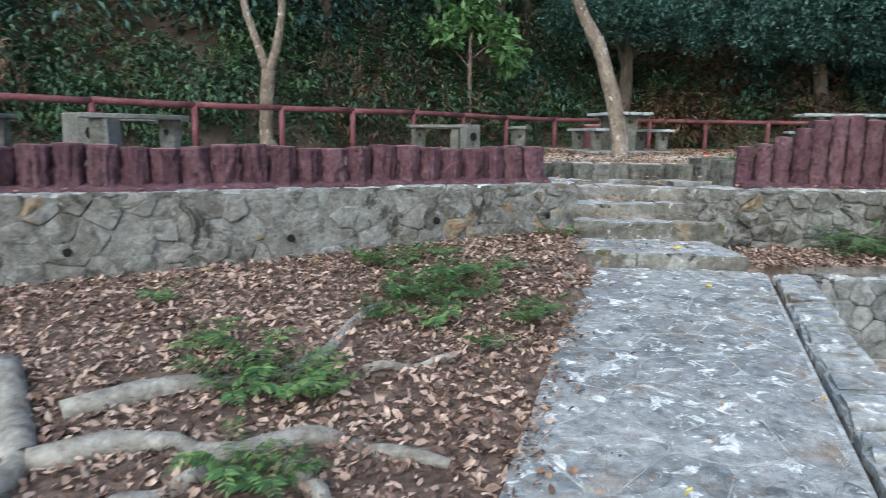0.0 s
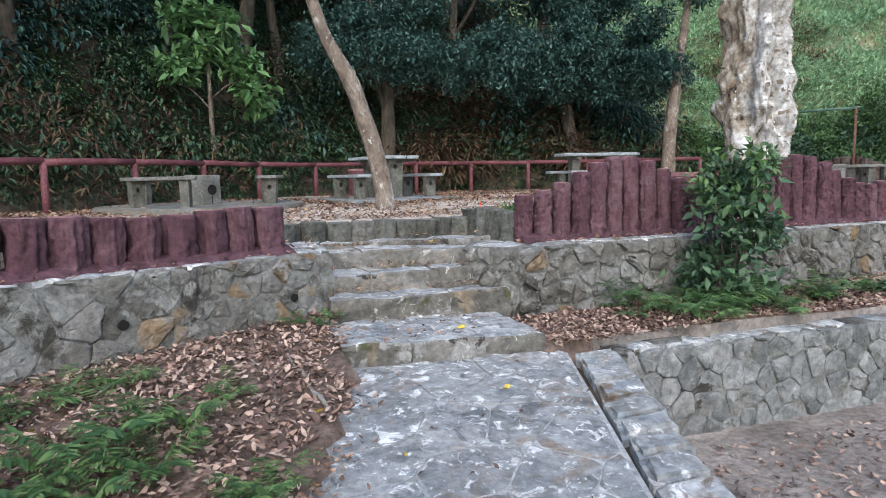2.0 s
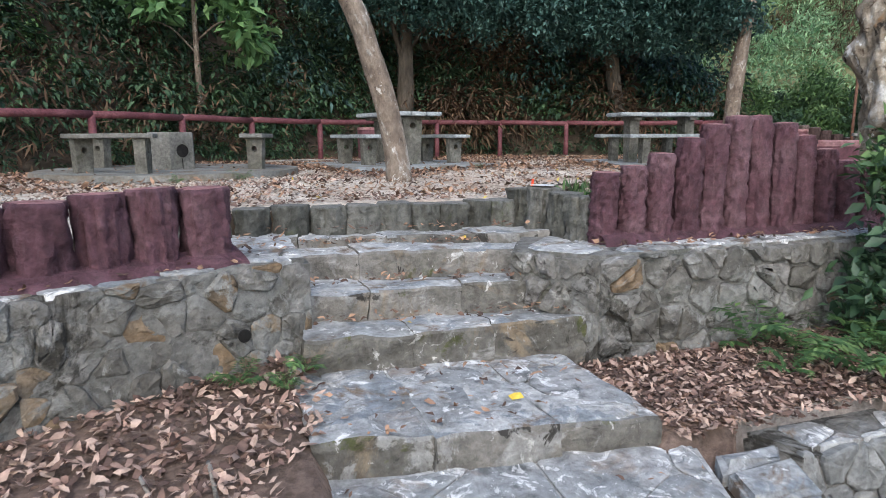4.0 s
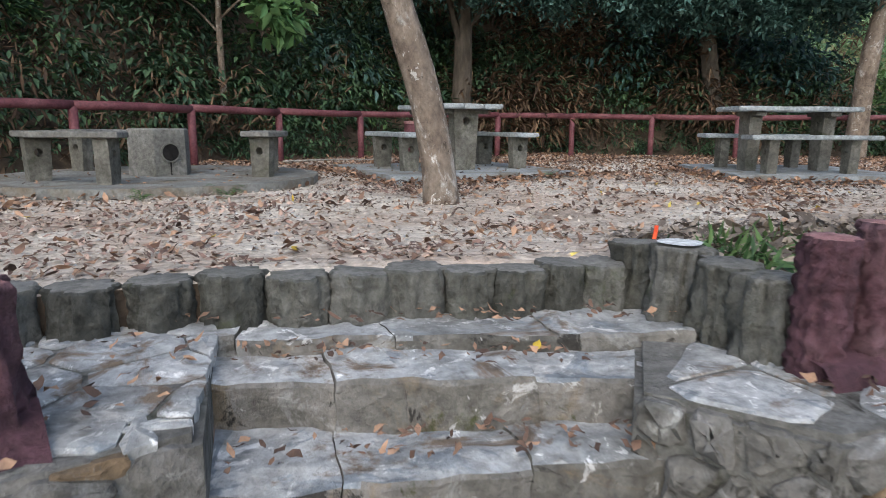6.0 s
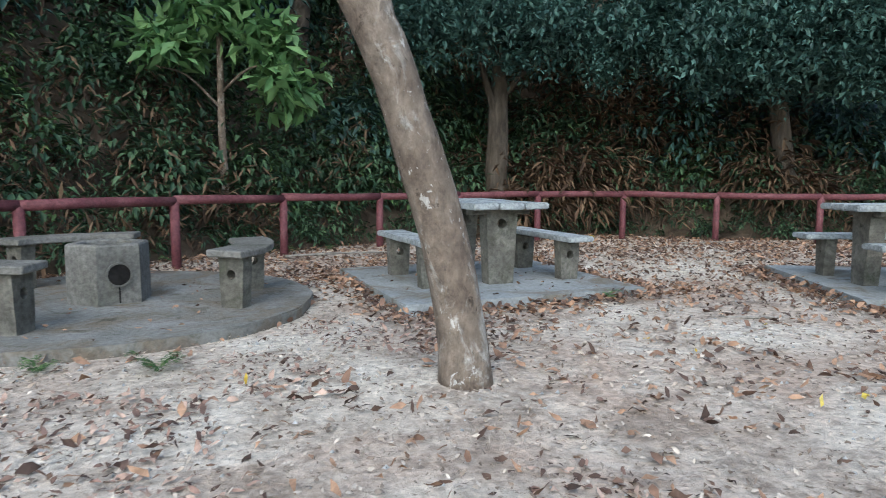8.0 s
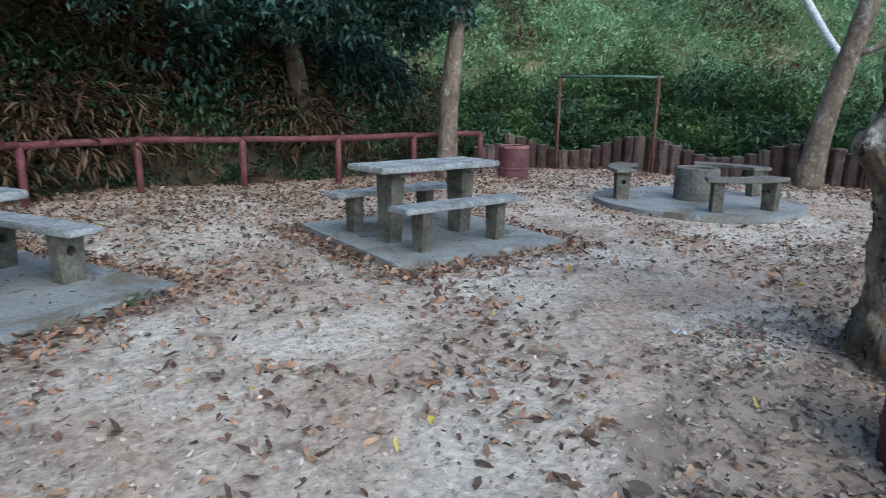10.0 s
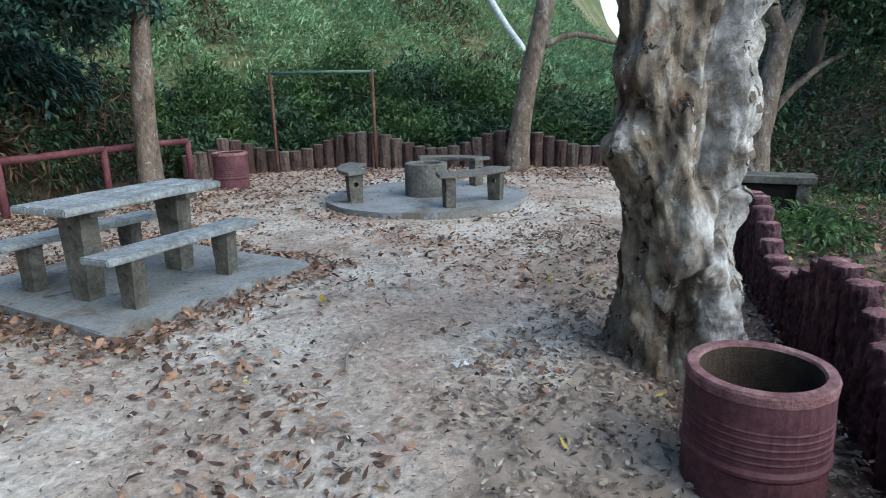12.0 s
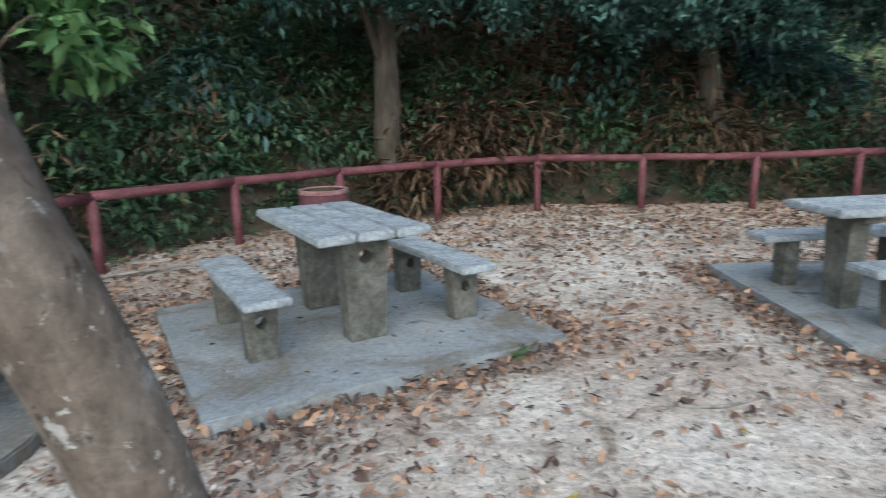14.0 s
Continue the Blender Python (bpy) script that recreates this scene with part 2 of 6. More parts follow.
# the paler peeled bark lies towards the parapet, with that side's sunlight painted in
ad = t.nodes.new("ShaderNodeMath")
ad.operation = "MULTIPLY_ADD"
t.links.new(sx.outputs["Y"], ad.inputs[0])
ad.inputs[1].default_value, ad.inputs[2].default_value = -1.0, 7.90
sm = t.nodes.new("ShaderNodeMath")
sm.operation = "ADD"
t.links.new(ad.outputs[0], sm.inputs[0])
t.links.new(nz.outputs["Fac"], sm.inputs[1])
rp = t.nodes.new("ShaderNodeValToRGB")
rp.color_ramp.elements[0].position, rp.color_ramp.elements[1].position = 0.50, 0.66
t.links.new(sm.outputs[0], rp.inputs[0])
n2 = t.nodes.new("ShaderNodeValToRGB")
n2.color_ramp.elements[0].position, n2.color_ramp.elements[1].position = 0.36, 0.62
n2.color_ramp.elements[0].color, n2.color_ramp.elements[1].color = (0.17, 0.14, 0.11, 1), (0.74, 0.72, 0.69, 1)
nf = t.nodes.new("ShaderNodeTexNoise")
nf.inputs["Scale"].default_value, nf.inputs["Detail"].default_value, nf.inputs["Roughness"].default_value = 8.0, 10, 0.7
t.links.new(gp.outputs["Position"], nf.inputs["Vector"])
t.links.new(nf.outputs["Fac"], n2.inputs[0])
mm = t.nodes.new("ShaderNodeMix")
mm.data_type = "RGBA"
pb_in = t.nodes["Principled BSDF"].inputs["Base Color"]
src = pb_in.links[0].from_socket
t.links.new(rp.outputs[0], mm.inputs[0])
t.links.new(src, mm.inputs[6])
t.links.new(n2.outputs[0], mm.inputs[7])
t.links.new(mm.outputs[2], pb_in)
M_FLAKE = mat("bark_flake", [(0.20, 0.15, 0.11), (0.33, 0.285, 0.23), (0.52, 0.49, 0.44)], 3.0, 0.8, 0.4, 40, coords="World", island=0.4)
M_ROOT = mat("root_bark", [(0.20, 0.175, 0.15), (0.32, 0.29, 0.25), (0.42, 0.39, 0.35)], 6, 0.9, 0.6, 40, coords="World")
M_LEAFDARK = mat("dark_leaf", [(0.020, 0.046, 0.024), (0.042, 0.090, 0.046), (0.088, 0.155, 0.074)], 1.1, 0.55, 0, 5, island=0.6, coords="World", spec=0.3, trans=0.15)
M_LEAFBLUE = mat("bluish_leaf", [(0.019, 0.050, 0.043), (0.039, 0.093, 0.078), (0.076, 0.152, 0.126)], 1.1, 0.5, 0, 5, island=0.6, coords="World", spec=0.3, trans=0.15)
M_LEAFMID = mat("mid_leaf", [(0.041, 0.085, 0.028), (0.074, 0.149, 0.050), (0.143, 0.238, 0.077)], 1.0, 0.55, 0, 5, island=0.6, coords="World", spec=0.4, trans=0.3)
M_LEAFLIGHT = mat("light_leaf", [(0.118, 0.235, 0.115), (0.225, 0.39, 0.195), (0.385, 0.56, 0.305)], 0.6, 0.55, 0, 5, island=0.6, coords="World", spec=0.4, trans=0.3)
M_BLADE = mat("arching_blade", [(0.045, 0.10, 0.05), (0.10, 0.19, 0.10), (0.20, 0.30, 0.17)], 1.0, 0.45, 0, 5, island=0.4, coords="World", spec=0.5, trans=0.25)
M_DRYLEAF = mat("dry_hill_leaf", [(0.055, 0.033, 0.020), (0.115, 0.068, 0.040), (0.185, 0.122, 0.075)], 1, 0.8, 0, 5, island=0.6, coords="World", trans=0.2)
M_FERN = mat("fern_leaf", [(0.051, 0.112, 0.039), (0.101, 0.194, 0.064), (0.187, 0.283, 0.097)], 2, 0.5, 0, 9, island=0.5, coords="World", spec=0.4, trans=0.3)
M_FALLEN = mat("fallen_leaf", [(0.085, 0.052, 0.039), (0.21, 0.122, 0.082), (0.40, 0.24, 0.15)], 2, 0.75, 0.2, 30, island=0.72, coords="World")
M_FALLENRED = mat("fallen_leaf_red", [(0.105, 0.064, 0.050), (0.27, 0.165, 0.127), (0.48, 0.34, 0.265)], 2, 0.75, 0.2, 30, island=0.75, coords="World")
M_CHIP = mat("bleached_leaf", [(0.20, 0.15, 0.115), (0.38, 0.31, 0.25), (0.56, 0.48, 0.40)], 2, 0.8, 0.2, 30, island=0.8, coords="World")
M_YELLOW = mat("yellow_leaf", [(0.45, 0.30, 0.03), (0.60, 0.43, 0.06), (0.68, 0.55, 0.14)], 2, 0.6, 0.1, 30, island=0.5, coords="World")
M_GREENPAINT = mat("green_pipe_paint", [(0.05, 0.11, 0.09), (0.09, 0.17, 0.14), (0.16, 0.24, 0.20)], 9, 0.6, 0.2, 60, coords="World")
M_RUST = mat("rusty_steel", [(0.10, 0.045, 0.03), (0.15, 0.075, 0.05), (0.20, 0.11, 0.08)], 9, 0.85, 0.4, 60, coords="World")
M_WHITE = mat("white_plastic", [(0.60, 0.63, 0.66), (0.72, 0.75, 0.78), (0.80, 0.82, 0.84)], 3, 0.5, 0.1, 40)
M_ORANGE = mat("orange_tape", [(0.75, 0.07, 0.03), (0.85, 0.10, 0.04), (0.9, 0.15, 0.06)], 9, 0.5, 0, 40)
M_WHITEWASH = mat("whitewash", [(0.55, 0.56, 0.55), (0.68, 0.69, 0.68), (0.75, 0.76, 0.75)], 9, 0.8, 0.4, 60)

# ---------------------------------------------------------------- builders
rnd = random.Random(7)
RNG = np.random.default_rng(7)


def mesh_of(name, bm, *mats, smooth=False):
    me = bpy.data.meshes.new(name)
    bm.normal_update()
    bm.to_mesh(me)
    bm.free()
    for m in mats:
        me.materials.append(m)
    if smooth:
        me.polygons.foreach_set("use_smooth", [True] * len(me.polygons))
    return me


def part(name, bm, material, parent, label="", smooth=False, at=None):
    """One mesh object under a thing or a part."""
    me = bm if isinstance(bm, bpy.types.Mesh) else mesh_of(name, bm, *(material if isinstance(material, (list, tuple)) else (material,)), smooth=smooth)
    ob = new(name, me)
    ob.parent = parent
    if at is not None:
        ob.matrix_basis = at
    if label:
        tagged(ob, label)
    return ob


def thing(name, x, y, z, label, category, group="", turn=0.0, kind=""):
    ob = new(name)
    ob.matrix_basis = pose(x, y, z, 0, 0, turn)
    return tagged(ob, label, category, group, kind)


def box(bm, sx, sy, sz, m=Matrix(), bevel=0.012, cuts=0, rough=0.0):
    """A bevelled block centred on m."""
    r = bmesh.ops.create_cube(bm, size=1, matrix=m @ Matrix.Diagonal((sx, sy, sz, 1)))
    vs = r["verts"]
    if bevel:
        es = list({e for v in vs for e in v.link_edges})
        out = bmesh.ops.bevel(bm, geom=es, offset=bevel, segments=2, affect="EDGES", profile=0.6)
        vs = out["verts"]
    return vs


def tube(bm, pts, radii, seg=12, wobble=0.0, freq=3.0, cap=True, seed=0.0):
    """A tapered round limb along points."""
    rings = []
    pts = [Vector(p) for p in pts]
    for i, p in enumerate(pts):
        d = (pts[min(i + 1, len(pts) - 1)] - pts[max(i - 1, 0)]).normalized()
        a = d.orthogonal().normalized() if i == 0 else (rings_a - d * rings_a.dot(d)).normalized()
        rings_a = a
        b = d.cross(a)
        ring = []
        for k in range(seg):
            ang = 2 * math.pi * k / seg
            u = a * math.cos(ang) + b * math.sin(ang)
            r = radii[i]
            if wobble:
                q = (p + u * r) * freq
                r *= 1 + wobble * noise.noise(Vector((q.x + seed, q.y, q.z * 0.6)))
            ring.append(bm.verts.new(p + u * r))
        rings.append(ring)
    for r0, r1 in zip(rings, rings[1:]):
        for k in range(seg):
            bm.faces.new((r0[k], r0[(k + 1) % seg], r1[(k + 1) % seg], r1[k]))
    if cap:
        bm.faces.new(rings[-1])
        bm.faces.new(rings[0][::-1])
    return rings


def spline(pts, n):
    """n points on a smooth line through pts (Catmull-Rom)."""
    P = [Vector(p) for p in pts]
    P = [2 * P[0] - P[1]] + P + [2 * P[-1] - P[-2]]
    out = []
    for i in range(n):
        u = i / (n - 1) * (len(P) - 3)
        k = min(int(u), len(P) - 4)
        t = u - k
        a, b, c, d = P[k:k + 4]
        out.append(0.5 * ((2 * b) + (c - a) * t + (2 * a - 5 * b + 4 * c - d) * t * t + (3 * b - a - 3 * c + d) * t ** 3))
    return out


def lathe(bm, profile, seg=32):
    """Surface of revolution about z through (radius, height) pairs."""
    rings = [[bm.verts.new((r * math.cos(2 * math.pi * k / seg), r * math.sin(2 * math.pi * k / seg), z)) for k in range(seg)] for r, z in profile]
    for a, b in zip(rings, rings[1:]):
        for k in range(seg):
            bm.faces.new((a[k], a[(k + 1) % seg], b[(k + 1) % seg], b[k]))
    return rings


def leaves(name, P, D, N, L, W, material, fold=0.25, curl=0.0):
    """Folded leaf blades, one island each: place, growing direction, face normal, length, width."""
    n = len(P)
    D = D / np.linalg.norm(D, axis=1, keepdims=True)
    S = np.cross(D, N)
    S /= np.linalg.norm(S, axis=1, keepdims=True) + 1e-9
    N = np.cross(S, D)
    L, W = L[:, None], W[:, None]
    v = np.empty((n, 4, 3))
    v[:, 0] = P
    v[:, 1] = P + D * L * 0.45 + S * W * 0.5 + N * W * fold
    v[:, 2] = P + D * L + N * L * curl
    v[:, 3] = P + D * L * 0.45 - S * W * 0.5 + N * W * fold
    idx = (np.arange(n)[:, None] * 4 + np.array([[0, 1, 2, 0, 2, 3]])).ravel()
    me = bpy.data.meshes.new(name)
    me.vertices.add(4 * n)
    me.vertices.foreach_set("co", v.ravel())
    me.loops.add(6 * n)
    me.loops.foreach_set("vertex_index", idx)
    me.polygons.add(2 * n)
    me.polygons.foreach_set("loop_start", np.arange(2 * n) * 3)
    me.update(calc_edges=True)
    me.materials.append(material)
    return me


def blades(name, P, D, N, L, W, material):
    """Dry leaves with a rounded outline, a folded midrib and a curled tip, one island each."""
    n = len(P)
    D = D / np.linalg.norm(D, axis=1, keepdims=True)
    S = np.cross(D, N)
    S /= np.linalg.norm(S, axis=1, keepdims=True) + 1e-9
    N = np.cross(S, D)
    L, W = L[:, None], W[:, None]
    c = RNG.uniform(-0.1, 0.4, (n, 1))
    f = RNG.uniform(0.05, 0.35, (n, 1))
    v = np.empty((n, 6, 3))
    v[:, 0] = P
    v[:, 1] = P + D * L * 0.28 + S * W * 0.44 + N * W * f
    v[:, 2] = P + D * L * 0.66 + S * W * 0.40 + N * (W * f + L * c * 0.4)
    v[:, 3] = P + D * L + N * L * c
    v[:, 4] = P + D * L * 0.66 - S * W * 0.40 + N * (W * f + L * c * 0.4)
    v[:, 5] = P + D * L * 0.28 - S * W * 0.44 + N * W * f
    v += RNG.normal(0, 0.09, (n, 6, 1)) * L[:, None] * N[:, None, :] + RNG.normal(0, 0.035, (n, 6, 1)) * L[:, None] * S[:, None, :]
    idx = (np.arange(n)[:, None] * 6 + np.array([[0, 1, 5, 1, 2, 5, 2, 4, 5, 2, 3, 4]])).ravel()
    me = bpy.data.meshes.new(name)
    me.vertices.add(6 * n)
    me.vertices.foreach_set("co", v.ravel())
    me.loops.add(12 * n)
    me.loops.foreach_set("vertex_index", idx)
    me.polygons.add(4 * n)
    me.polygons.foreach_set("loop_start", np.arange(4 * n) * 3)
    me.update(calc_edges=True)
    me.materials.append(material)
    return me


def unit(n, flat=1.0):
    v = RNG.normal(size=(n, 3))
    v[:, 2] *= flat
    return v / np.linalg.norm(v, axis=1, keepdims=True)


def litter(name, P, size, material, lift=0.012, tilt=0.35):
    """Fallen leaves lying about on the ground."""
    n = len(P)
    a = RNG.uniform(0, 2 * np.pi, n)
    D = np.stack([np.cos(a), np.sin(a), RNG.normal(0, tilt * 0.5, n)], 1)
    N = np.stack([RNG.normal(0, tilt, n), RNG.normal(0, tilt, n), np.ones(n)], 1)
    Lq = size * RNG.uniform(0.6, 1.35, n)
    P = P + np.array([0, 0, lift]) * RNG.uniform(0.4, 1.8, n)[:, None]
    return blades(name, P, D, N, Lq, Lq * RNG.uniform(0.24, 0.52, n), material)


def cells(w, h, size, jitter=0.38, seed=1, aspect=1.0):
    """Irregular stones that fill a w x h field: convex outlines of (u, v) corners."""
    r = random.Random(seed)
    nx, ny = max(1, round(w / (size * aspect))), max(1, round(h / size))
    sx, sy = w / nx, h / ny
    site = {}
    for i in range(-2, nx + 2):
        for j in range(-2, ny + 2):
            site[i, j] = ((i + 0.5 + (0.5 if j % 2 else 0.0) - 0.25 + r.uniform(-jitter, jitter)) * sx, (j + 0.5 + r.uniform(-jitter, jitter)) * sy)
    out = []
    for i in range(-1, nx + 1):
        for j in range(-1, ny + 1):
            px, py = site[i, j]
            poly = [(0, 0), (w, 0), (w, h), (0, h)]
            for di in range(-2, 3):
                for dj in range(-2, 3):
                    q = site.get((i + di, j + dj))
                    if q is None or (di == 0 and dj == 0):
                        continue
                    mx, my, dx, dy = (px + q[0]) / 2, (py + q[1]) / 2, q[0] - px, q[1] - py
                    new_poly = []
                    for (ax, ay), (bx, by) in zip(poly, poly[1:] + poly[:1]):
                        sa, sb = (ax - mx) * dx + (ay - my) * dy, (bx - mx) * dx + (by - my) * dy
                        if sa <= 0:
                            new_poly.append((ax, ay))
                        if sa * sb < 0:
                            k = sa / (sa - sb)
                            new_poly.append((ax + k * (bx - ax), ay + k * (by - ay)))
                    poly = new_poly
                    if len(poly) < 3:
                        break
                if len(poly) < 3:
                    break
            if len(poly) >= 3:
                area = 0.5 * abs(sum(a[0] * b[1] - b[0] * a[1] for a, b in zip(poly, poly[1:] + poly[:1])))
                if area > 0.12 * sx * sy:
                    out.append(poly)
    return out


def stone_mesh(poly, joint, proud, r, back=0.04, dome=0.3, tilt=0.0):
    """A stone from its outline: sunk rim, rounded shoulder and uneven face, in (u, v, out)."""
    cx, cy = sum(p[0] for p in poly) / len(poly), sum(p[1] for p in poly) / len(poly)
    pts = []
    for a, b in zip(poly, poly[1:] + poly[:1]):
        ln = math.hypot(b[0] - a[0], b[1] - a[1])
        if ln < 0.02:
            continue
        pts += [(a[0] * 0.86 + b[0] * 0.14, a[1] * 0.86 + b[1] * 0.14), (a[0] * 0.5 + b[0] * 0.5, a[1] * 0.5 + b[1] * 0.5), (a[0] * 0.14 + b[0] * 0.86, a[1] * 0.14 + b[1] * 0.86)]
    if len(pts) < 5:
        return None
    bm = bmesh.new()
    tx, ty = r.uniform(-tilt, tilt), r.uniform(-tilt, tilt)

    def ring(off, out, jit):
        vs = []
        for x, y in pts:
            dx, dy = x - cx, y - cy
            d = math.hypot(dx, dy) or 1
            k = max(0.2, (d - off) / d)
            vs.append(bm.verts.new((cx + dx * k + r.uniform(-jit, jit), cy + dy * k + r.uniform(-jit, jit), out + (tx * dx + ty * dy if out > 0 else 0) + r.uniform(-jit, jit) * 0.7)))
        return vs
    rings = [ring(joint, -back, 0.002), ring(joint, proud * 0.45, 0.004), ring(joint + 0.013, proud, 0.004 + 0.16 * abs(proud)), ring(joint + 0.06, proud * (1 + dome), 0.005 + 0.3 * abs(proud))]
    for a, b in zip(rings, rings[1:]):
        for k in range(len(a)):
            bm.faces.new((a[k], a[(k + 1) % len(a)], b[(k + 1) % len(a)], b[k]))
    c = bm.verts.new((cx, cy, proud * (1 + dome) + r.uniform(-0.006, 0.01)))
    a = rings[-1]
    for k in range(len(a)):
        bm.faces.new((a[k], a[(k + 1) % len(a)], c))
    return bm


def stones(parent, name, frame_m, w, h, size, mats, joint=0.007, proud=0.018, seed=1, aspect=1.0, dome=0.2, keep=None, odd=0.12, rise=(0.5, 1.4), tilt=0.0):
    """Single stones set in a wall or floor; frame_m maps (u, v, out) into the parent."""
    r = random.Random(seed)
    for poly in cells(w, h, size, 0.36, seed, aspect):
        if keep and not keep(sum(p[0] for p in poly) / len(poly), sum(p[1] for p in poly) / len(poly)):
            continue
        bm = stone_mesh(poly, joint * r.uniform(0.6, 1.8), proud * r.uniform(*rise), r, dome=dome, tilt=tilt)
        if bm is None:
            continue
        bm.transform(frame_m)
        ob = part(name, bm, mats[0] if r.random() > odd else mats[-1], parent, smooth=True)
        ob.data.set_sharp_from_angle(angle=radians(24))

# ---------------------------------------------------------------- ground
RAIL = [(-5.3, 8.9), (-4.1, 9.7), (-2.95, 10.55), (-1.8, 11.45), (-0.7, 12.35), (0.4, 13.3), (1.45, 14.4), (2.52, 15.5), (3.81, 16.3), (5.05, 16.72), (6.35, 16.85),
        (7.85, 16.95), (9.2, 16.43), (10.57, 15.82), (12.05, 15.5), (13.42, 15.05)]
PALISADE = [(14.1, 15.55), (14.7, 15.2), (15.3, 14.6), (15.9, 13.8), (16.02, 12.5), (16.25, 11.2), (16.55, 8.8), (16.8, 7.2)]
EDGE = [(-40, -10), (-20, 3), (-9, 6.8)] + RAIL + PALISADE + [(17.5, 3), (19, -8), (22, -40)]


def outside(x, y):
    """Distance beyond the picnic ground's edge, negative inside it."""
    best = np.full(np.shape(x), 1e9)
    sign = np.ones(np.shape(x))
    for (ax, ay), (bx, by) in zip(EDGE, EDGE[1:]):
        dx, dy = bx - ax, by - ay
        t = np.clip(((x - ax) * dx + (y - ay) * dy) / (dx * dx + dy * dy), 0, 1)
        d = np.hypot(x - ax - t * dx, y - ay - t * dy)
        c = dx * (y - ay) - dy * (x - ax)
        near = d < best
        best = np.where(near, d, best)
        sign = np.where(near, np.where(c > 0, 1.0, -1.0), sign)
    return best * sign


def sstep(a, b, v):
    t = np.clip((v - a) / (b - a), 0, 1)
    return t * t * (3 - 2 * t)


def path_z(y):
    return -0.875 + 0.036 * (np.minimum(y, 5.9) - 5.9)


def wall_y(x):
    return 7.02 + 0.42 * (x - 2.15)


def path_left(y):
    return 2.14 + 0.33 * (y - 6.0)


def path_right(y):
    return 3.72 + 0.40 * (y - 5.75)


def edging_y(x):
    """The line of the log stubs that hold the sand back above the steps."""
    return 7.995 - 0.07 * (x - 2.9) - 0.22 * np.maximum(0, 2.25 - x)


def ground_z(x, y):
    x, y = np.asarray(x, float), np.asarray(y, float)
    front = np.where(x < 1.30, wall_y(x) + 0.25, np.where(x < 4.10, edging_y(x) + 0.06, 7.20))
    s = np.clip(1 - (wall_y(x) - y) / 2.6, 0, 1)
    foot = -0.69 + 0.045 * (np.clip(x, -8, 2.2) - 1.7)
    low = (path_z(y) - 0.03) * (1 - s) + foot * s
    low = np.where((x > 2.2) & (y > 5.6), -1.0, low)
    low = np.where((x >= 1.30) & (x < 2.3) & (y > wall_y(x) + 0.2), -0.35, low)
    low = np.where((x > path_left(y) + 0.1) & (x < path_right(y) + 0.2), path_z(y) - 0.12, low)
    bed = -0.80 + 0.5 * sstep(9.0, 11.5, x) - 0.02 * np.sin(x * 2.1)
    low = np.where((x > 3.62) & (y > 5.78 - 0.042 * (x - 4.14)), bed, low)
    yard = -1.6 + 0.9 * sstep(10.0, 15.0, x)
    low = np.where((x > path_right(y) + 0.22) & (y <= 5.78 - 0.042 * (x - 4.14)), yard, low)
    z = np.where(y > front, 0.0 + 0.012 * np.sin(x * 1.7 + 0.4 * y) + 0.012 * np.sin(y * 2.3 - x), low)
    z = z - 0.13 * sstep(8.7, 7.5, y) * sstep(5.0, 6.2, x) * (y > front)
    d = outside(x, y)
    az = sstep(7.0, 15.0, y)
    slope = 0.16 + 0.42 * az + 0.42 * sstep(14.5, 9.0, x) * az + 0.25 * sstep(6.0, 1.0, y)
    cap = 5.0 + 26 * az + 6 * sstep(6.0, 1.0, y)
    hill = cap * np.tanh(slope * np.maximum(d - 0.7, 0) / cap)
    lump = 0.3 * np.sin(x * 0.9 + y * 0.3) * np.sin(y * 0.7 - 1.0) * sstep(0.8, 4, d)
    return z + hill + lump


def axis(lo, hi, step, far):
    mid = np.arange(lo, hi, step)
    out = np.geomspace(0.4, far, 34)
    return np.concatenate([lo - out[::-1], mid, hi + out])


gx, gy = axis(-9.0, 19.0, 0.125, 260), axis(-5.0, 21.0, 0.125, 260)
GX, GY = np.meshgrid(gx, gy)
GZ = ground_z(GX, GY)
nxv, nyv = len(gx), len(gy)
me = bpy.data.meshes.new("ground")
me.from_pydata(np.stack([GX.ravel(), GY.ravel(), GZ.ravel()], 1).tolist(), [],
               [(j * nxv + i, j * nxv + i + 1, (j + 1) * nxv + i + 1, (j + 1) * nxv + i) for j in range(nyv - 1) for i in range(nxv - 1)])
for m in (M_SAND, M_LITTER, M_YARD, M_SOIL, M_GRASSSOIL, M_MULCH):
    me.materials.append(m)
CX, CY = (GX[:-1, :-1] + GX[1:, 1:]) / 2, (GY[:-1, :-1] + GY[1:, 1:]) / 2
dd = outside(CX, CY)
zone = np.where(dd > 0.55, np.where((CX > 14.4) & (CY > 6.5), 4, 3), np.where(GZ[:-1, :-1] > -0.1, 0, 1))
zone = np.where((dd < 0.55) & (GZ[:-1, :-1] < -1.2), 2, zone)
me.polygons.foreach_set("material_index", zone.ravel().astype(np.int32))
me.polygons.foreach_set("use_smooth", [True] * len(me.polygons))
mulch = me.attributes.new("mulch", "FLOAT", "POINT")
mulch.data.foreach_set("value", (sstep(9.3, 8.2, GY + 0.25 * np.sin(GX * 1.9)) * sstep(4.6, 6.0, GX) * sstep(13.5, 10.5, GX)).ravel().astype(np.float32))
ground = tagged(new("ground", me), "trodden sandy picnic ground below a wooded hillside", "ground", kind="structure")


# ---------------------------------------------------------------- walls, path and steps
def axes(u, v, out, o):
    m = Matrix.Identity(4)
    for c, a in enumerate((u, v, out, o)):
        for r in range(3):
            m[r][c] = a[r]
    return m


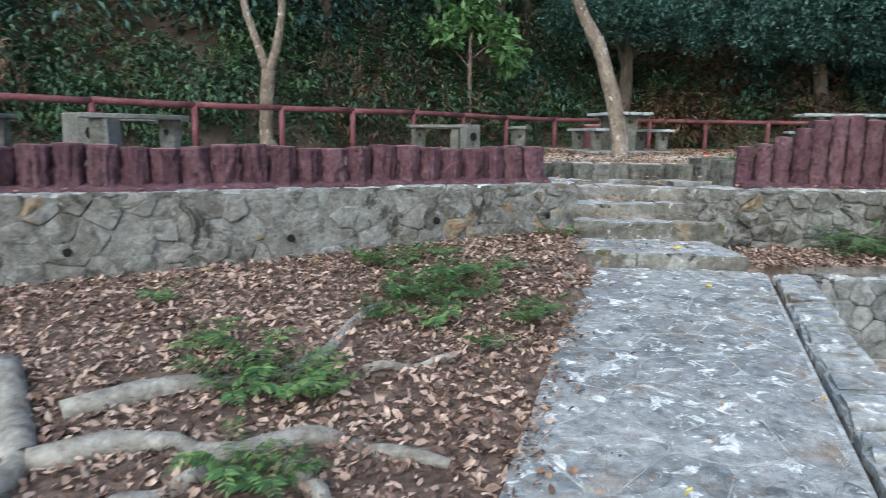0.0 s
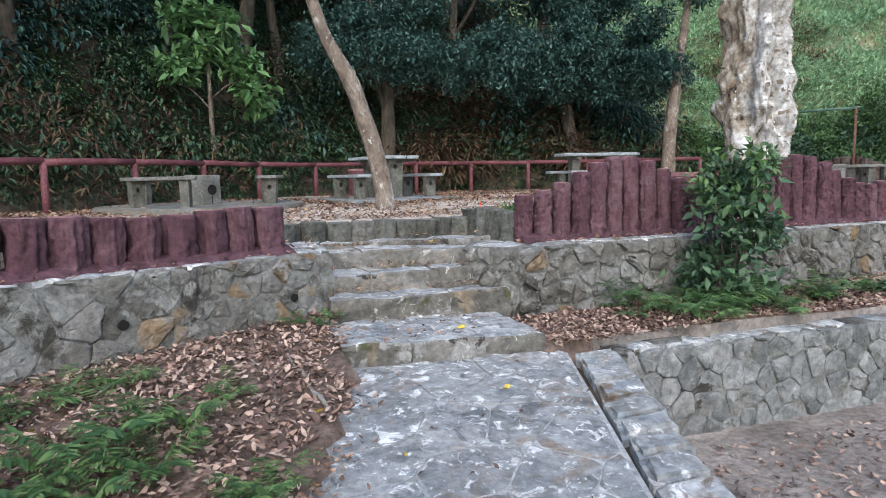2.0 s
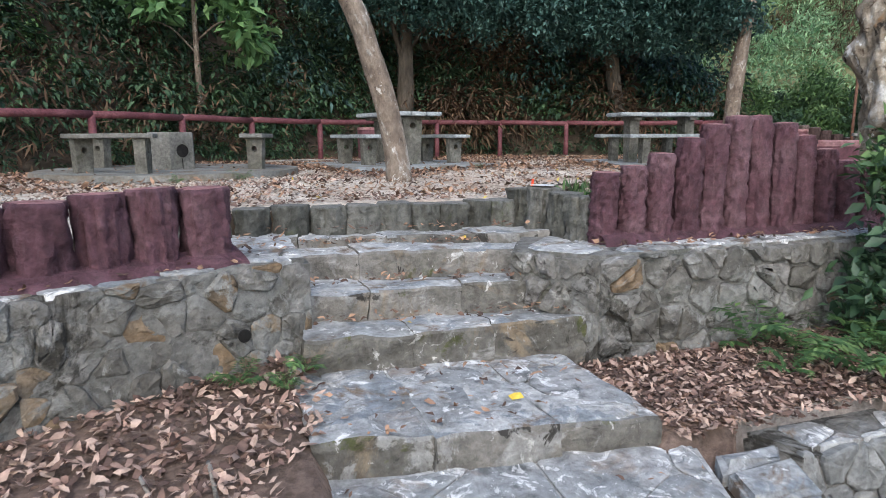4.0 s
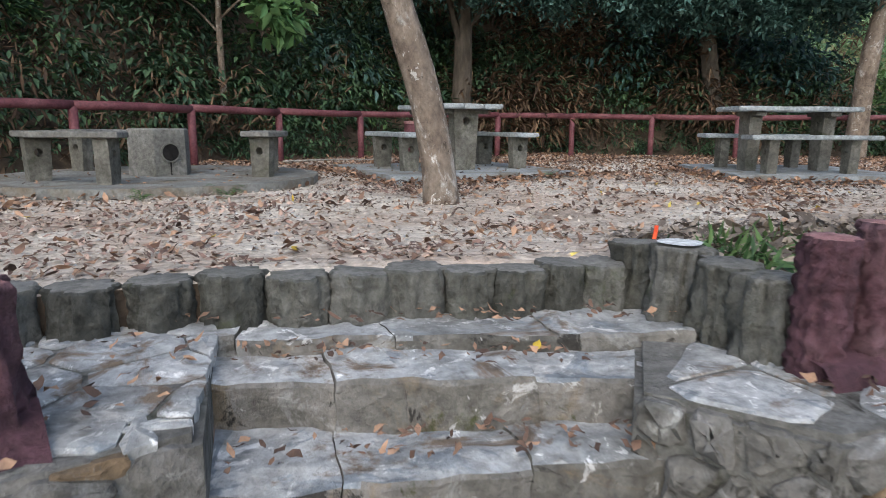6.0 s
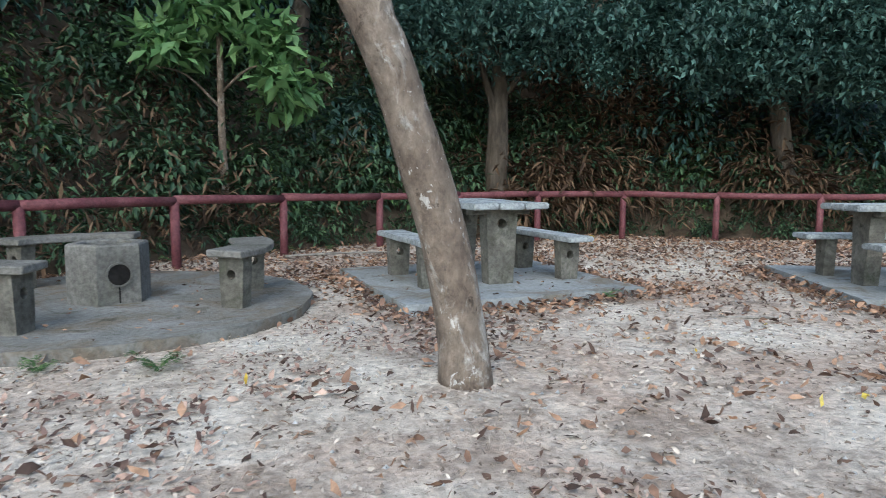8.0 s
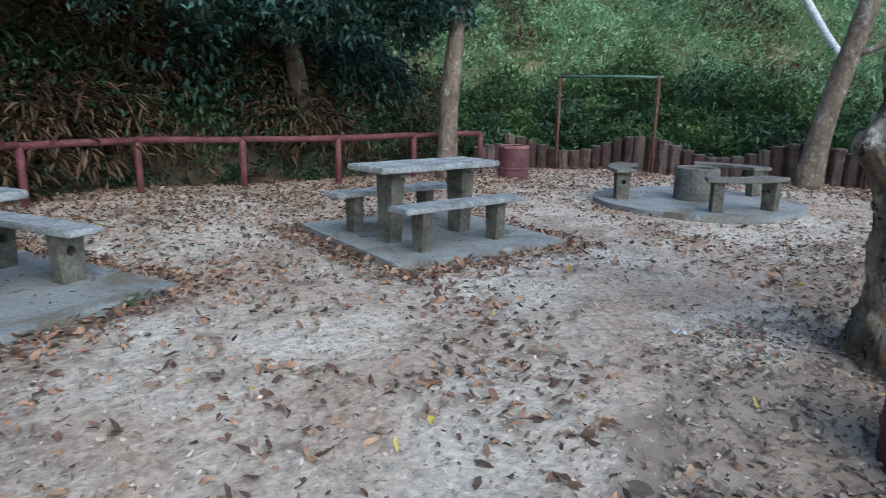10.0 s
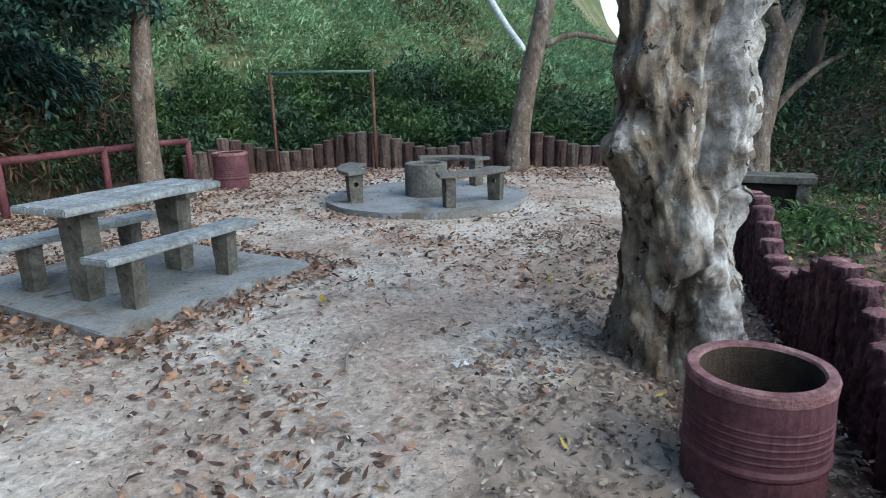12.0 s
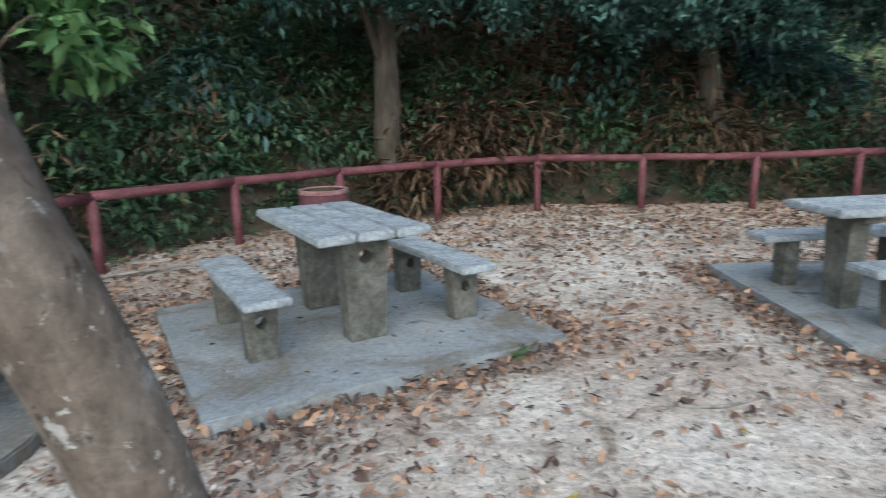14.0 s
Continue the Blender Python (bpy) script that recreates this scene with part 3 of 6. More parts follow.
def prism(bm, xy, z0, z1):
    """Upright prism; z1 may be a function of (x, y)."""
    top = (lambda x, y: z1) if not callable(z1) else z1
    a = [bm.verts.new((x, y, z0)) for x, y in xy]
    b = [bm.verts.new((x, y, top(x, y))) for x, y in xy]
    n = len(xy)
    for k in range(n):
        bm.faces.new((a[k], a[(k + 1) % n], b[(k + 1) % n], b[k]))
    bm.faces.new(b)
    bm.faces.new(a[::-1])


def wall(name, xy, z0, z1, faces, label, size=0.24, seed=3, tops=(), mats=None, proud=0.02, odd=0.02, joint=0.007, rise=(0.5, 1.4), aspect=1.25, last=None):
    """A stone retaining wall: mortar core with single stones on its faces and flat ones on its top."""
    bm = bmesh.new()
    prism(bm, xy, z0, z1)
    bmesh.ops.bevel(bm, geom=[e for e in bm.edges if all(v.co.z > z0 + 0.1 for v in e.verts)], offset=0.025, segments=2, affect="EDGES")
    w = tagged(new(name, mesh_of(name, bm, M_MORTAR)), label, "wall", kind="structure")
    mats = mats or (M_STONE, M_OCHRE)
    for k, ((ax, ay), (bx, by)) in enumerate(faces):
        ln = math.hypot(bx - ax, by - ay)
        u = Vector(((bx - ax) / ln, (by - ay) / ln, 0))
        m = axes(u, (0, 0, 1), (u.y, -u.x, 0), (ax, ay, z0 + 0.0))
        sz, od = (size, odd) if not last or k < len(faces) - 1 else last
        stones(w, "stone", m, ln, z1 - z0, sz, mats, seed=seed + k, aspect=aspect, proud=proud, odd=od, joint=joint, rise=rise, tilt=0.13 * min(1, sz / 0.17))
    for k, ((ax, ay), (bx, by), depth) in enumerate(tops):
        ln = math.hypot(bx - ax, by - ay)
        u = Vector(((bx - ax) / ln, (by - ay) / ln, 0))
        m = axes(u, (-u.y, u.x, 0), (0, 0, 1), (ax, ay, z1))
        stones(w, "cap_stone", m, ln, depth, min(0.26, depth * 0.9), (M_TREAD, M_STONE), seed=seed + 30 + k, aspect=1.4, proud=0.010, dome=0.1, odd=0.08)
    return w


LW, RW, LOW = -0.17, -0.20, -0.88
lw0, lw1 = (-8.5, wall_y(-8.5)), (2.28, wall_y(2.28))
wall("wall_west", [lw0, lw1, (2.22, 8.15), (1.25, 8.3), (1.25, wall_y(1.25) + 0.5), (-8.7, wall_y(-8.5) + 0.5)], -1.1, LW, [(lw0, (1.05, wall_y(1.05))), ((1.05, wall_y(1.05)), lw1)],
     "weathered rubble stone retaining wall with smeared mortar", 0.19, 3, [((-8.5, lw0[1] + 0.01), (2.2, wall_y(2.2) + 0.01), 0.22), ((1.25, 7.12), (2.26, 7.12), 1.0)], proud=0.012, odd=0.04, joint=0.002, rise=(-0.2, 2.2), aspect=1.3, last=(0.125, 0.35))
wall("wall_east", [(3.82, 6.74), (12.2, 6.92), (12.2, 7.4), (3.8, 7.7), (3.46, 7.12)], -1.1, RW, [((3.82, 6.74), (12.2, 6.92)), ((3.46, 7.12), (3.82, 6.74))],
     "grey rubble stone retaining wall with deep joints", 0.18, 11, [((4.02, 6.765), (9.5, 6.88), 0.24), ((3.5, 7.1), (3.82, 6.77), 0.55)], proud=0.030, odd=0.05, joint=0.010, aspect=1.1)
wall("wall_low", [(4.14, 5.63), (10.8, 5.35), (10.8, 5.7), (4.0, 5.95)], -1.7, LOW, [((4.14, 5.63), (10.8, 5.35))],
     "low grey rubble stone wall with wide raised mortar joints", 0.21, 21, [((4.2, 5.64), (10.8, 5.36), 0.22)], proud=0.014, odd=0.0, joint=0.004, aspect=0.85, rise=(0.3, 1.6), mats=(M_BLUESTONE,))

# path: mortar bed, flagstones, drain groove and kerb
bm = bmesh.new()
ys = [-5, -2, 1, 3, 4.5, 6.2]
for y0, y1 in zip(ys, ys[1:]):
    prism(bm, [(path_left(y0), y0), (path_right(y0), y0), (path_right(y1), y1), (path_left(y1), y1)], -1.7, lambda x, y: float(path_z(y)))
path = tagged(new("pavement", mesh_of("pavement", bm, M_DMORTAR)), "worn flagstone footpath smeared with white mortar", "path", kind="structure")
r = random.Random(5)
for poly in cells(1.55, 9.8, 0.42, 0.36, 41, 1.2):
    bm = stone_mesh(poly, 0.007, 0.004 * r.uniform(0.5, 1.6), r, 0.03, 0.1)
    if bm:
        for v in bm.verts:
            y = -3.8 + v.co.y
            k = v.co.x / 1.55
            v.co = (path_left(y) + k * (path_right(y) - path_left(y)) - 0.02, y, path_z(y) + v.co.z)
        part("flagstone", bm, M_FLAG, path)

kerb = tagged(new("kerb"), "flat stone kerb beside a narrow open drain", "kerb", kind="structure")
y = -3.5
while y < 5.6:
    ln = r.uniform(0.13, 0.27)
    y1 = min(y + ln, 5.72)
    bm = bmesh.new()
    q = 0.012
    prism(bm, [(path_right(y + q) + 0.035, y + q), (path_right(y + q) + 0.36 + r.uniform(-.02, .02), y + q), (path_right(y1 - q) + 0.36 + r.uniform(-.02, .02), y1 - q), (path_right(y1 - q) + 0.035, y1 - q)],
          -1.75, lambda xx, yy: float(path_z(yy)) + 0.035)
    bmesh.ops.bevel(bm, geom=[e for e in bm.edges if all(v.co.z > -1.5 for v in e.verts)], offset=0.022, segments=2, affect="EDGES")
    tip = r.uniform(-.05, .05)
    for v in bm.verts:
        v.co += Vector((r.uniform(-.018, .018), r.uniform(-.012, .012), r.uniform(-.013, .013) + tip * (v.co.x - path_right(y) - 0.2)))
    part("kerb_stone", bm, M_TREAD, kerb)
    y = y1
bm = bmesh.new()
prism(bm, [(path_right(-5), -5), (path_right(-5) + 0.1, -5), (path_right(5.7) + 0.1, 5.7), (path_right(5.7), 5.7)], -1.7, lambda x, y: float(path_z(y)) - 0.045)
part("drain", bm, M_SOIL, kerb, "dark narrow drain full of soil")


def block(quad, z0, z1, r, bevel=0.022):
    """A rough-hewn stone block over four ground corners."""
    bm = bmesh.new()
    prism(bm, quad, z0, z1)
    bmesh.ops.subdivide_edges(bm, edges=list(bm.edges), cuts=7, use_grid_fill=True)
    lip = [e for e in bm.edges if len(e.link_faces) == 2 and e.calc_face_angle(0) > 0.9 and all(v.co.z > z1 - 0.001 for v in e.verts) and abs(e.verts[0].co.x - e.verts[1].co.x) > abs(e.verts[0].co.y - e.verts[1].co.y)]
    bmesh.ops.bevel(bm, geom=lip, offset=bevel * 0.6, segments=1, affect="EDGES")
    bmesh.ops.triangulate(bm, faces=[f for f in bm.faces if len(f.verts) > 4])
    for v in bm.verts:
        p = v.co * 4.2
        v.co += Vector((noise.noise(p), noise.noise(p + Vector((7, 0, 0))), 0.8 * noise.noise(p + Vector((0, 9, 0))))) * 0.030
        p = v.co * 12
        v.co += Vector((noise.noise(p), noise.noise(p + Vector((7, 0, 0))), 0.7 * noise.noise(p + Vector((0, 9, 0))))) * 0.017
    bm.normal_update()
    # faces that point upwards take the second, paler material
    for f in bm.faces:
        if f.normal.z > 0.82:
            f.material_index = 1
    return bm


steps = tagged(new("stairs"), "worn irregular stone steps up to the picnic ground", "steps", kind="structure")
# centre y at x = 2.95, skew, left x, right x, top, bottom, depth, blocks
for cy, k, x0, x1, zt, zb, dep, nb in ((5.97, -0.14, 2.13, 3.60, -0.735, -1.0, 0.95, 3), (6.80, -0.10, 2.20, 3.76, -0.54, -0.9, 0.5, 3),
                                       (7.09, -0.12, 2.15, 3.72, -0.385, -0.8, 0.5, 3), (7.40, -0.22, 2.08, 3.78, -0.225, -0.6, 0.5, 3),
                                       (7.67, -0.20, 1.85, 3.92, -0.165, -0.5, 0.5, 4)):
    xs = [x0 + (x1 - x0) * (i / nb) + (r.uniform(-.07, .07) if 0 < i < nb else 0) for i in range(nb + 1)]
    for a, b in zip(xs, xs[1:]):
        f = r.uniform(-.022, .022)
        lift = r.uniform(-.012, .010)
        quad = [(a + .003, cy + k * (a - 2.95) + f), (b - .001, cy + k * (b - 2.95) + f), (b - .001, cy + k * (b - 2.95) + dep), (a + .003, cy + k * (a - 2.95) + dep)]
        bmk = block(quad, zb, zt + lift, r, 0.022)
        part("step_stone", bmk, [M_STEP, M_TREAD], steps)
        # paler flat stones bedded on the tread
        if dep < 0.9:
            continue
        d2 = 0.80
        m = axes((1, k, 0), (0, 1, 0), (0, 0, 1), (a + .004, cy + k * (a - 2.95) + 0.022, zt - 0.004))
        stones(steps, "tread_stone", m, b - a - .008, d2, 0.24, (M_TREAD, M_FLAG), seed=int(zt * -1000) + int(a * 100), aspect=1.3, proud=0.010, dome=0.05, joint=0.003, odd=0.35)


# ---------------------------------------------------------------- log palisades
def log_mesh(name, rad, h, seed, body, top, seg=44, rings=44, flare=0.0, flute=0.07, scaly=0.0):
    bm = bmesh.new()
    rr = []
    for i in range(rings):
        z = h * i / (rings - 1)
        ring = []
        for k in range(seg):
            a = 2 * math.pi * k / seg
            q = Vector((math.cos(a) * 2.4 + seed * 3.1, math.sin(a) * 2.4, z * 3.0))
            rad2 = rad * (1 + flute * 0.45 * noise.noise(q * 1.6) + flute * 0.5 * noise.noise(Vector((q.x * 2, q.y * 2, z * 9))) + flute * 1.2 * noise.noise(Vector((math.cos(a) * 7 + seed, math.sin(a) * 7, z * 2)))
                          - flute * 0.9 * max(0, noise.noise(Vector((math.cos(a) * 4.5 + seed, math.sin(a) * 4.5, z * 0.7 + seed)))))
            if not scaly:
                # vertical runnels, as if the mortar had dripped
                rad2 += rad * flute * (0.75 - 2.6 * abs(noise.noise(Vector((math.cos(a) * 3.6 + seed * 2, math.sin(a) * 3.6, z * 0.55)))) - 1.3 * abs(noise.noise(Vector((math.cos(a) * 8 + seed, math.sin(a) * 8, z * 0.9)))))
            else:
                # ragged upright bark ridges broken into short scales
                wob = 0.35 * noise.noise(Vector((math.cos(a) * 2 + seed, math.sin(a) * 2, z * 6)))
                ridge = 0.42 - 2.0 * abs(noise.noise(Vector((math.cos(a + wob) * 3.4 + seed, math.sin(a + wob) * 3.4, z * 4.5))))
                rad2 += rad * scaly * (1.3 * ridge + 1.5 * noise.noise(Vector((math.cos(a) * 6.5 + seed, math.sin(a) * 6.5, z * 17))))
            rad2 *= 1 + flare * max(0, 1 - i / (rings * 0.30)) ** 2
            if i == rings - 1:
                rad2 *= 0.93
            ring.append(bm.verts.new((math.cos(a) * rad2, math.sin(a) * rad2, z - (0.012 if i == rings - 2 else 0))))
        rr.append(ring)
    for a, b in zip(rr, rr[1:]):
        for k in range(seg):
            bm.faces.new((a[k], a[(k + 1) % seg], b[(k + 1) % seg], b[k]))
    # paler top material paints in the light that the log end reflects
    c = bm.verts.new((0, 0, h + 0.012))
    for k in range(seg):
        f = bm.faces.new((rr[-1][k], rr[-1][(k + 1) % seg], c))
        f.material_index = 1
    return mesh_of(name, bm, body, top, smooth=True)


def log_row(label, places, rad, body, top, seed, flare=0.0, group="", tilt=2.0, flute=0.07, name="log_palisade", scaly=0.0):
    """Upright logs side by side; places are (x, y, foot, height)."""
    row = thing(name, places[0][0], places[0][1], places[0][2], label, "palisade", group)
    base = Vector((places[0][0], places[0][1], places[0][2]))
    kinds = [log_mesh("log", rad, 1.0, seed + i, body, top, flare=flare, flute=flute, scaly=scaly) for i in range(5)]
    rr = random.Random(seed)
    for x, y, z, h in places:
        ob = part("log", kinds[rr.randrange(5)], body, row)
        s = rr.uniform(0.95, 1.06)
        ob.matrix_basis = Matrix.Translation(Vector((x, y, z)) - base) @ pose(0, 0, 0, rr.uniform(-tilt, tilt), rr.uniform(-tilt, tilt), rr.uniform(0, 360)) @ Matrix.Diagonal((s, s, h, 1))
    return row


def along(pts, gap):
    out, carry = [], 0.0
    for (ax, ay), (bx, by) in zip(pts, pts[1:]):
        ln = math.hypot(bx - ax, by - ay)
        d = carry
        while d < ln:
            out.append((ax + (bx - ax) * d / ln, ay + (by - ay) * d / ln))
            d += gap
        carry = d - ln
    return out


def skirt(row, pts, z, wide=1.0):
    """A low uneven fillet of painted mortar along the foot of a log row."""
    bm = bmesh.new()
    prev = None
    o = row.matrix_basis.translation
    for i in range(len(pts) - 1):
        (ax, ay), (bx, by) = pts[i], pts[i + 1]
        ln = math.hypot(bx - ax, by - ay)
        nx, ny = (by - ay) / ln, -(bx - ax) / ln
        for t in range(6):
            x, y = ax + (bx - ax) * t / 6, ay + (by - ay) * t / 6
            ring = []
            for off, h in ((0.20, -0.02), (0.175, 0.018), (0.12, 0.050), (0.0, 0.075), (-0.12, 0.045), (-0.17, -0.02)):
                off *= wide
                k = 1 + 0.30 * noise.noise(Vector((x * 4, y * 4, off * 9)))
                ring.append(bm.verts.new((x + nx * off * k - o.x, y + ny * off * k - o.y, z + h * k - o.z)))
            if prev:
                for k in range(5):
                    bm.faces.new((prev[k], ring[k], ring[k + 1], prev[k + 1]))
            prev = ring
    bmesh.ops.recalc_face_normals(bm, faces=bm.faces)
    part("mortar_skirt", bm, M_RED, row, "red-painted mortar fillet", smooth=True)


lx = 1.78
left_logs = []
while lx > -8:
    left_logs.append((lx, wall_y(lx) + 0.27, LW - 0.05, 0.42 + 0.02 * math.sin(lx * 5)))
    lx -= 0.222
row = log_row("low wall-top row of bark-textured concrete logs painted oxblood red", left_logs, 0.117, M_RED, M_REDTOP, 3, flare=0.45, flute=0.19)
skirt(row, [(x, y) for x, y, _, _ in left_logs][::-1] + [(1.93, wall_y(1.93) + 0.27)], LW)


def wave(x):
    return 0.415 - 0.175 * math.cos((x - 4.05) * 2 * math.pi / 2.3)


right_logs = []
lx = 4.085
while lx < 12.2:
    right_logs.append((lx, 7.13, RW - 0.05, wave(lx) + 0.25))
    lx += 0.2
row = log_row("wavy row of tall bark-textured concrete logs painted oxblood red", right_logs, 0.081, M_RED, M_REDTOP, 13, flare=0.22, flute=0.10, scaly=0.15)
skirt(row, [(4.02, 7.13)] + [(x, y) for x, y, _, _ in right_logs], RW, 0.72)

back = along(PALISADE, 0.225)
log_row("faded reddish concrete logs in a wavy row below the hillside",
        [(x, y, -0.05, (0.585 + 0.17 * math.cos(i * 2 * math.pi / 13.0 - 1.0)) * (0.72 if i < 3 else 1.0)) for i, (x, y) in enumerate(back)], 0.115, M_FADED, M_CONC, 23, flute=0.12)

front_logs = [(x, float(edging_y(x)), -0.26, 0.268 + 0.007 * math.sin(x * 9)) for x in (1.30, 1.55, 1.80, 2.05, 2.30, 2.54, 2.77, 2.985, 3.195, 3.39, 3.585, 3.77)]
log_row("row of short grey concrete log stubs edging the sand", front_logs, 0.121, M_GREYLOG, M_CONC, 33, flute=0.14, name="log_edging")
# sand packed level behind the stubs
bm = bmesh.new()
rows = []
for i in range(29):
    x = 1.22 + i * 0.1
    y0 = float(edging_y(x))
    top = 0.012 * math.sin(x * 1.7 + 0.4 * (y0 + 0.3)) + 0.012 * math.sin((y0 + 0.3) * 2.3 - x) + 0.008
    rows.append([bm.verts.new((x, y0 + d, z)) for d, z in ((-0.02, -0.3), (-0.015, -0.02), (0.05, top - 0.004), (0.16, top), (0.32, top - 0.012), (0.34, top - 0.2))])
# front faces get the dark soil colour as painted shade between the stubs
for a, b in zip(rows, rows[1:]):
    for k in range(5):
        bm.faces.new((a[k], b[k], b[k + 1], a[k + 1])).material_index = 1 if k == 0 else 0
bmesh.ops.recalc_face_normals(bm, faces=bm.faces)
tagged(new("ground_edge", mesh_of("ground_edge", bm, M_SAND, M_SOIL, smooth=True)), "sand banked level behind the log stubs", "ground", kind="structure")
side_logs = [(3.93, 7.92, -0.25, 0.34), (3.97, 7.70, -0.25, 0.36), (4.02, 7.49, -0.25, 0.34), (4.05, 7.30, -0.25, 0.33)]
side = log_row("short thick grey concrete log stubs beside the steps", side_logs, 0.112, M_GREYLOG, M_CONC, 43, flute=0.2, name="log_edging")
bm = bmesh.new()
bmesh.ops.create_circle(bm, cap_ends=True, segments=14, radius=0.085)
for v in bm.verts:
    v.co.x *= 1 + 0.25 * noise.noise(v.co * 30)
part("whitewash_patch", bm, M_WHITEWASH, side, "splash of white paint", at=pose(0.04, -0.22, 0.3745))

# ---------------------------------------------------------------- railing
railing = tagged(new("railing"), "low oxblood painted tubular railing with round posts", "railing", kind="structure")
for i, (x, y) in enumerate(RAIL):
    bm = bmesh.new()
    tube(bm, [(x, y, -0.1), (x, y, 0.3), (x, y, 0.74)], [0.052, 0.05, 0.05], 12, 0.05, 6)
    part("post", bm, M_RAIL, railing, smooth=True)
ends = [(-6.6, 8.05)] + RAIL
for (ax, ay), (bx, by) in zip(ends, ends[1:]):
    bm = bmesh.new()
    tube(bm, [(ax + (bx - ax) * t, ay + (by - ay) * t, 0.735 + 0.012 * math.sin(ax + 3 * t)) for t in (0, .35, .7, 1.0)], [0.05] * 4, 12, 0.04, 5)
    part("rail", bm, M_RAIL, railing, smooth=True)


# ---------------------------------------------------------------- picnic furniture
def slab_leg(h, w0, w1, th, hole=0.05):
    """Tapered concrete slab leg with a round hole near its top; w0 at the foot, w1 at the top."""
    bm = bmesh.new()
    n = 16
    zc = h - 0.13
    zb = h - 0.25

    def half(z):
        return (w0 + (w1 - w0) * z / h) / 2
    sides = []
    for yy in (-th / 2, th / 2):
        circ, outer = [], []
        for k in range(n):
            a = 2 * math.pi * k / n + math.pi / 4
            circ.append(bm.verts.new((hole * math.cos(a), yy, zc + hole * math.sin(a))))
            s = 1 / max(abs(math.cos(a)), abs(math.sin(a)))
            ux, uz = math.cos(a) * s, math.sin(a) * s
            z = zc + uz * ((h - zc) if uz > 0 else (zc - zb))
            outer.append(bm.verts.new((ux * half(z), yy, z)))
        low = [bm.verts.new((-half(0), yy, 0)), bm.verts.new((half(0), yy, 0))]
        sides.append((circ, outer, low))
    (c0, o0, l0), (c1, o1, l1) = sides
    for k in range(n):
        j = (k + 1) % n
        bm.faces.new((c0[k], o0[k], o0[j], c0[j]))
        bm.faces.new((c1[j], o1[j], o1[k], c1[k]))
        bm.faces.new((c0[j], c1[j], c1[k], c0[k]))
    # corners of the square ring: indices 0 (+,+), 4 (-,+), 8 (-,-), 12 (+,-)
    bottom0, bottom1 = o0[8:13], o1[8:13]
    bm.faces.new((*bottom0, l0[1], l0[0])[::-1])
    bm.faces.new((*bottom1, l1[1], l1[0]))
    for k in list(range(0, 8)) + list(range(12, 16)):
        j = (k + 1) % n
        bm.faces.new((o0[k], o1[k], o1[j], o0[j]))
    bm.faces.new((o0[8], o1[8], l1[0], l0[0]))
    bm.faces.new((o0[12], l0[1], l1[1], o1[12]))
    bm.faces.new((l0[0], l1[0], l1[1], l0[1]))
    bmesh.ops.recalc_face_normals(bm, faces=bm.faces)
    for v in bm.verts:
        v.co += Vector((noise.noise(v.co * 9), noise.noise(v.co * 9 + Vector((4, 0, 0))), 0)) * 0.005
    return bm


def plank(L, W, T, seed):
    """A cast concrete board with softened, slightly uneven edges."""
    bm = bmesh.new()
    box(bm, L, W, T, bevel=0)
    bmesh.ops.subdivide_edges(bm, edges=[e for e in bm.edges if abs(e.verts[0].co.x - e.verts[1].co.x) > 0.1], cuts=9)
    bmesh.ops.bevel(bm, geom=[e for e in bm.edges if len(e.link_faces) == 2 and e.calc_face_angle(0) > 0.5], offset=0.010, segments=2, affect="EDGES")
    for v in bm.verts:
        p = v.co * 3 + Vector((seed * 5, 0, 0))
        v.co += Vector((noise.noise(p), noise.noise(p + Vector((3, 0, 0))), noise.noise(p + Vector((0, 5, 0))))) * 0.004
    return bm


def picnic_table(x, y, z, turn, L, W, label, foot=0.24, head=0.31, hole=0.045):
    t = thing("picnic_table", x, y, z, label, "picnic table", "concrete picnic tables", turn)
    h = 0.72
    for i in range(3):
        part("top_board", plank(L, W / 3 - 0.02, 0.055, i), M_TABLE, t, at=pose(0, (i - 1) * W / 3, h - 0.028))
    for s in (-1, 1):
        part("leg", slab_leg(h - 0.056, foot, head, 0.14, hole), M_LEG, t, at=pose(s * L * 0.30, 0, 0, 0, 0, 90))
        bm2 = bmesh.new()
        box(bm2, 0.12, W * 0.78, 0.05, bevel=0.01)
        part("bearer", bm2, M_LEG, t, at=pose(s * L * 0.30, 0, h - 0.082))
    return t


def bench(x, y, z, turn, L, label, W=0.27, h=0.41, foot=0.17, head=0.21, hole=0.038):
    b = thing("bench", x, y, z, label, "bench", "concrete picnic benches", turn)
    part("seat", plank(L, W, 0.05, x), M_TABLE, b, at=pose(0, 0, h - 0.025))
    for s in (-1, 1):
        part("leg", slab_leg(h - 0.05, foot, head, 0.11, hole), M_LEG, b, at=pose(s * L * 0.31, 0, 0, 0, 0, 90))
    return b


def pad(name, xy, label, top=0.07, material=None):
    bm = bmesh.new()
    prism(bm, xy, -0.1, top)
    bmesh.ops.bevel(bm, geom=[e for e in bm.edges if all(v.co.z > 0 for v in e.verts)], offset=0.012, segments=2, affect="EDGES")
    for v in bm.verts:
        v.co.x += 0.015 * noise.noise(v.co * 3)
        v.co.y += 0.015 * noise.noise(v.co * 3 + Vector((5, 0, 0)))
    return tagged(new(name, mesh_of(name, bm, material or M_PAD)), label, "concrete slab")


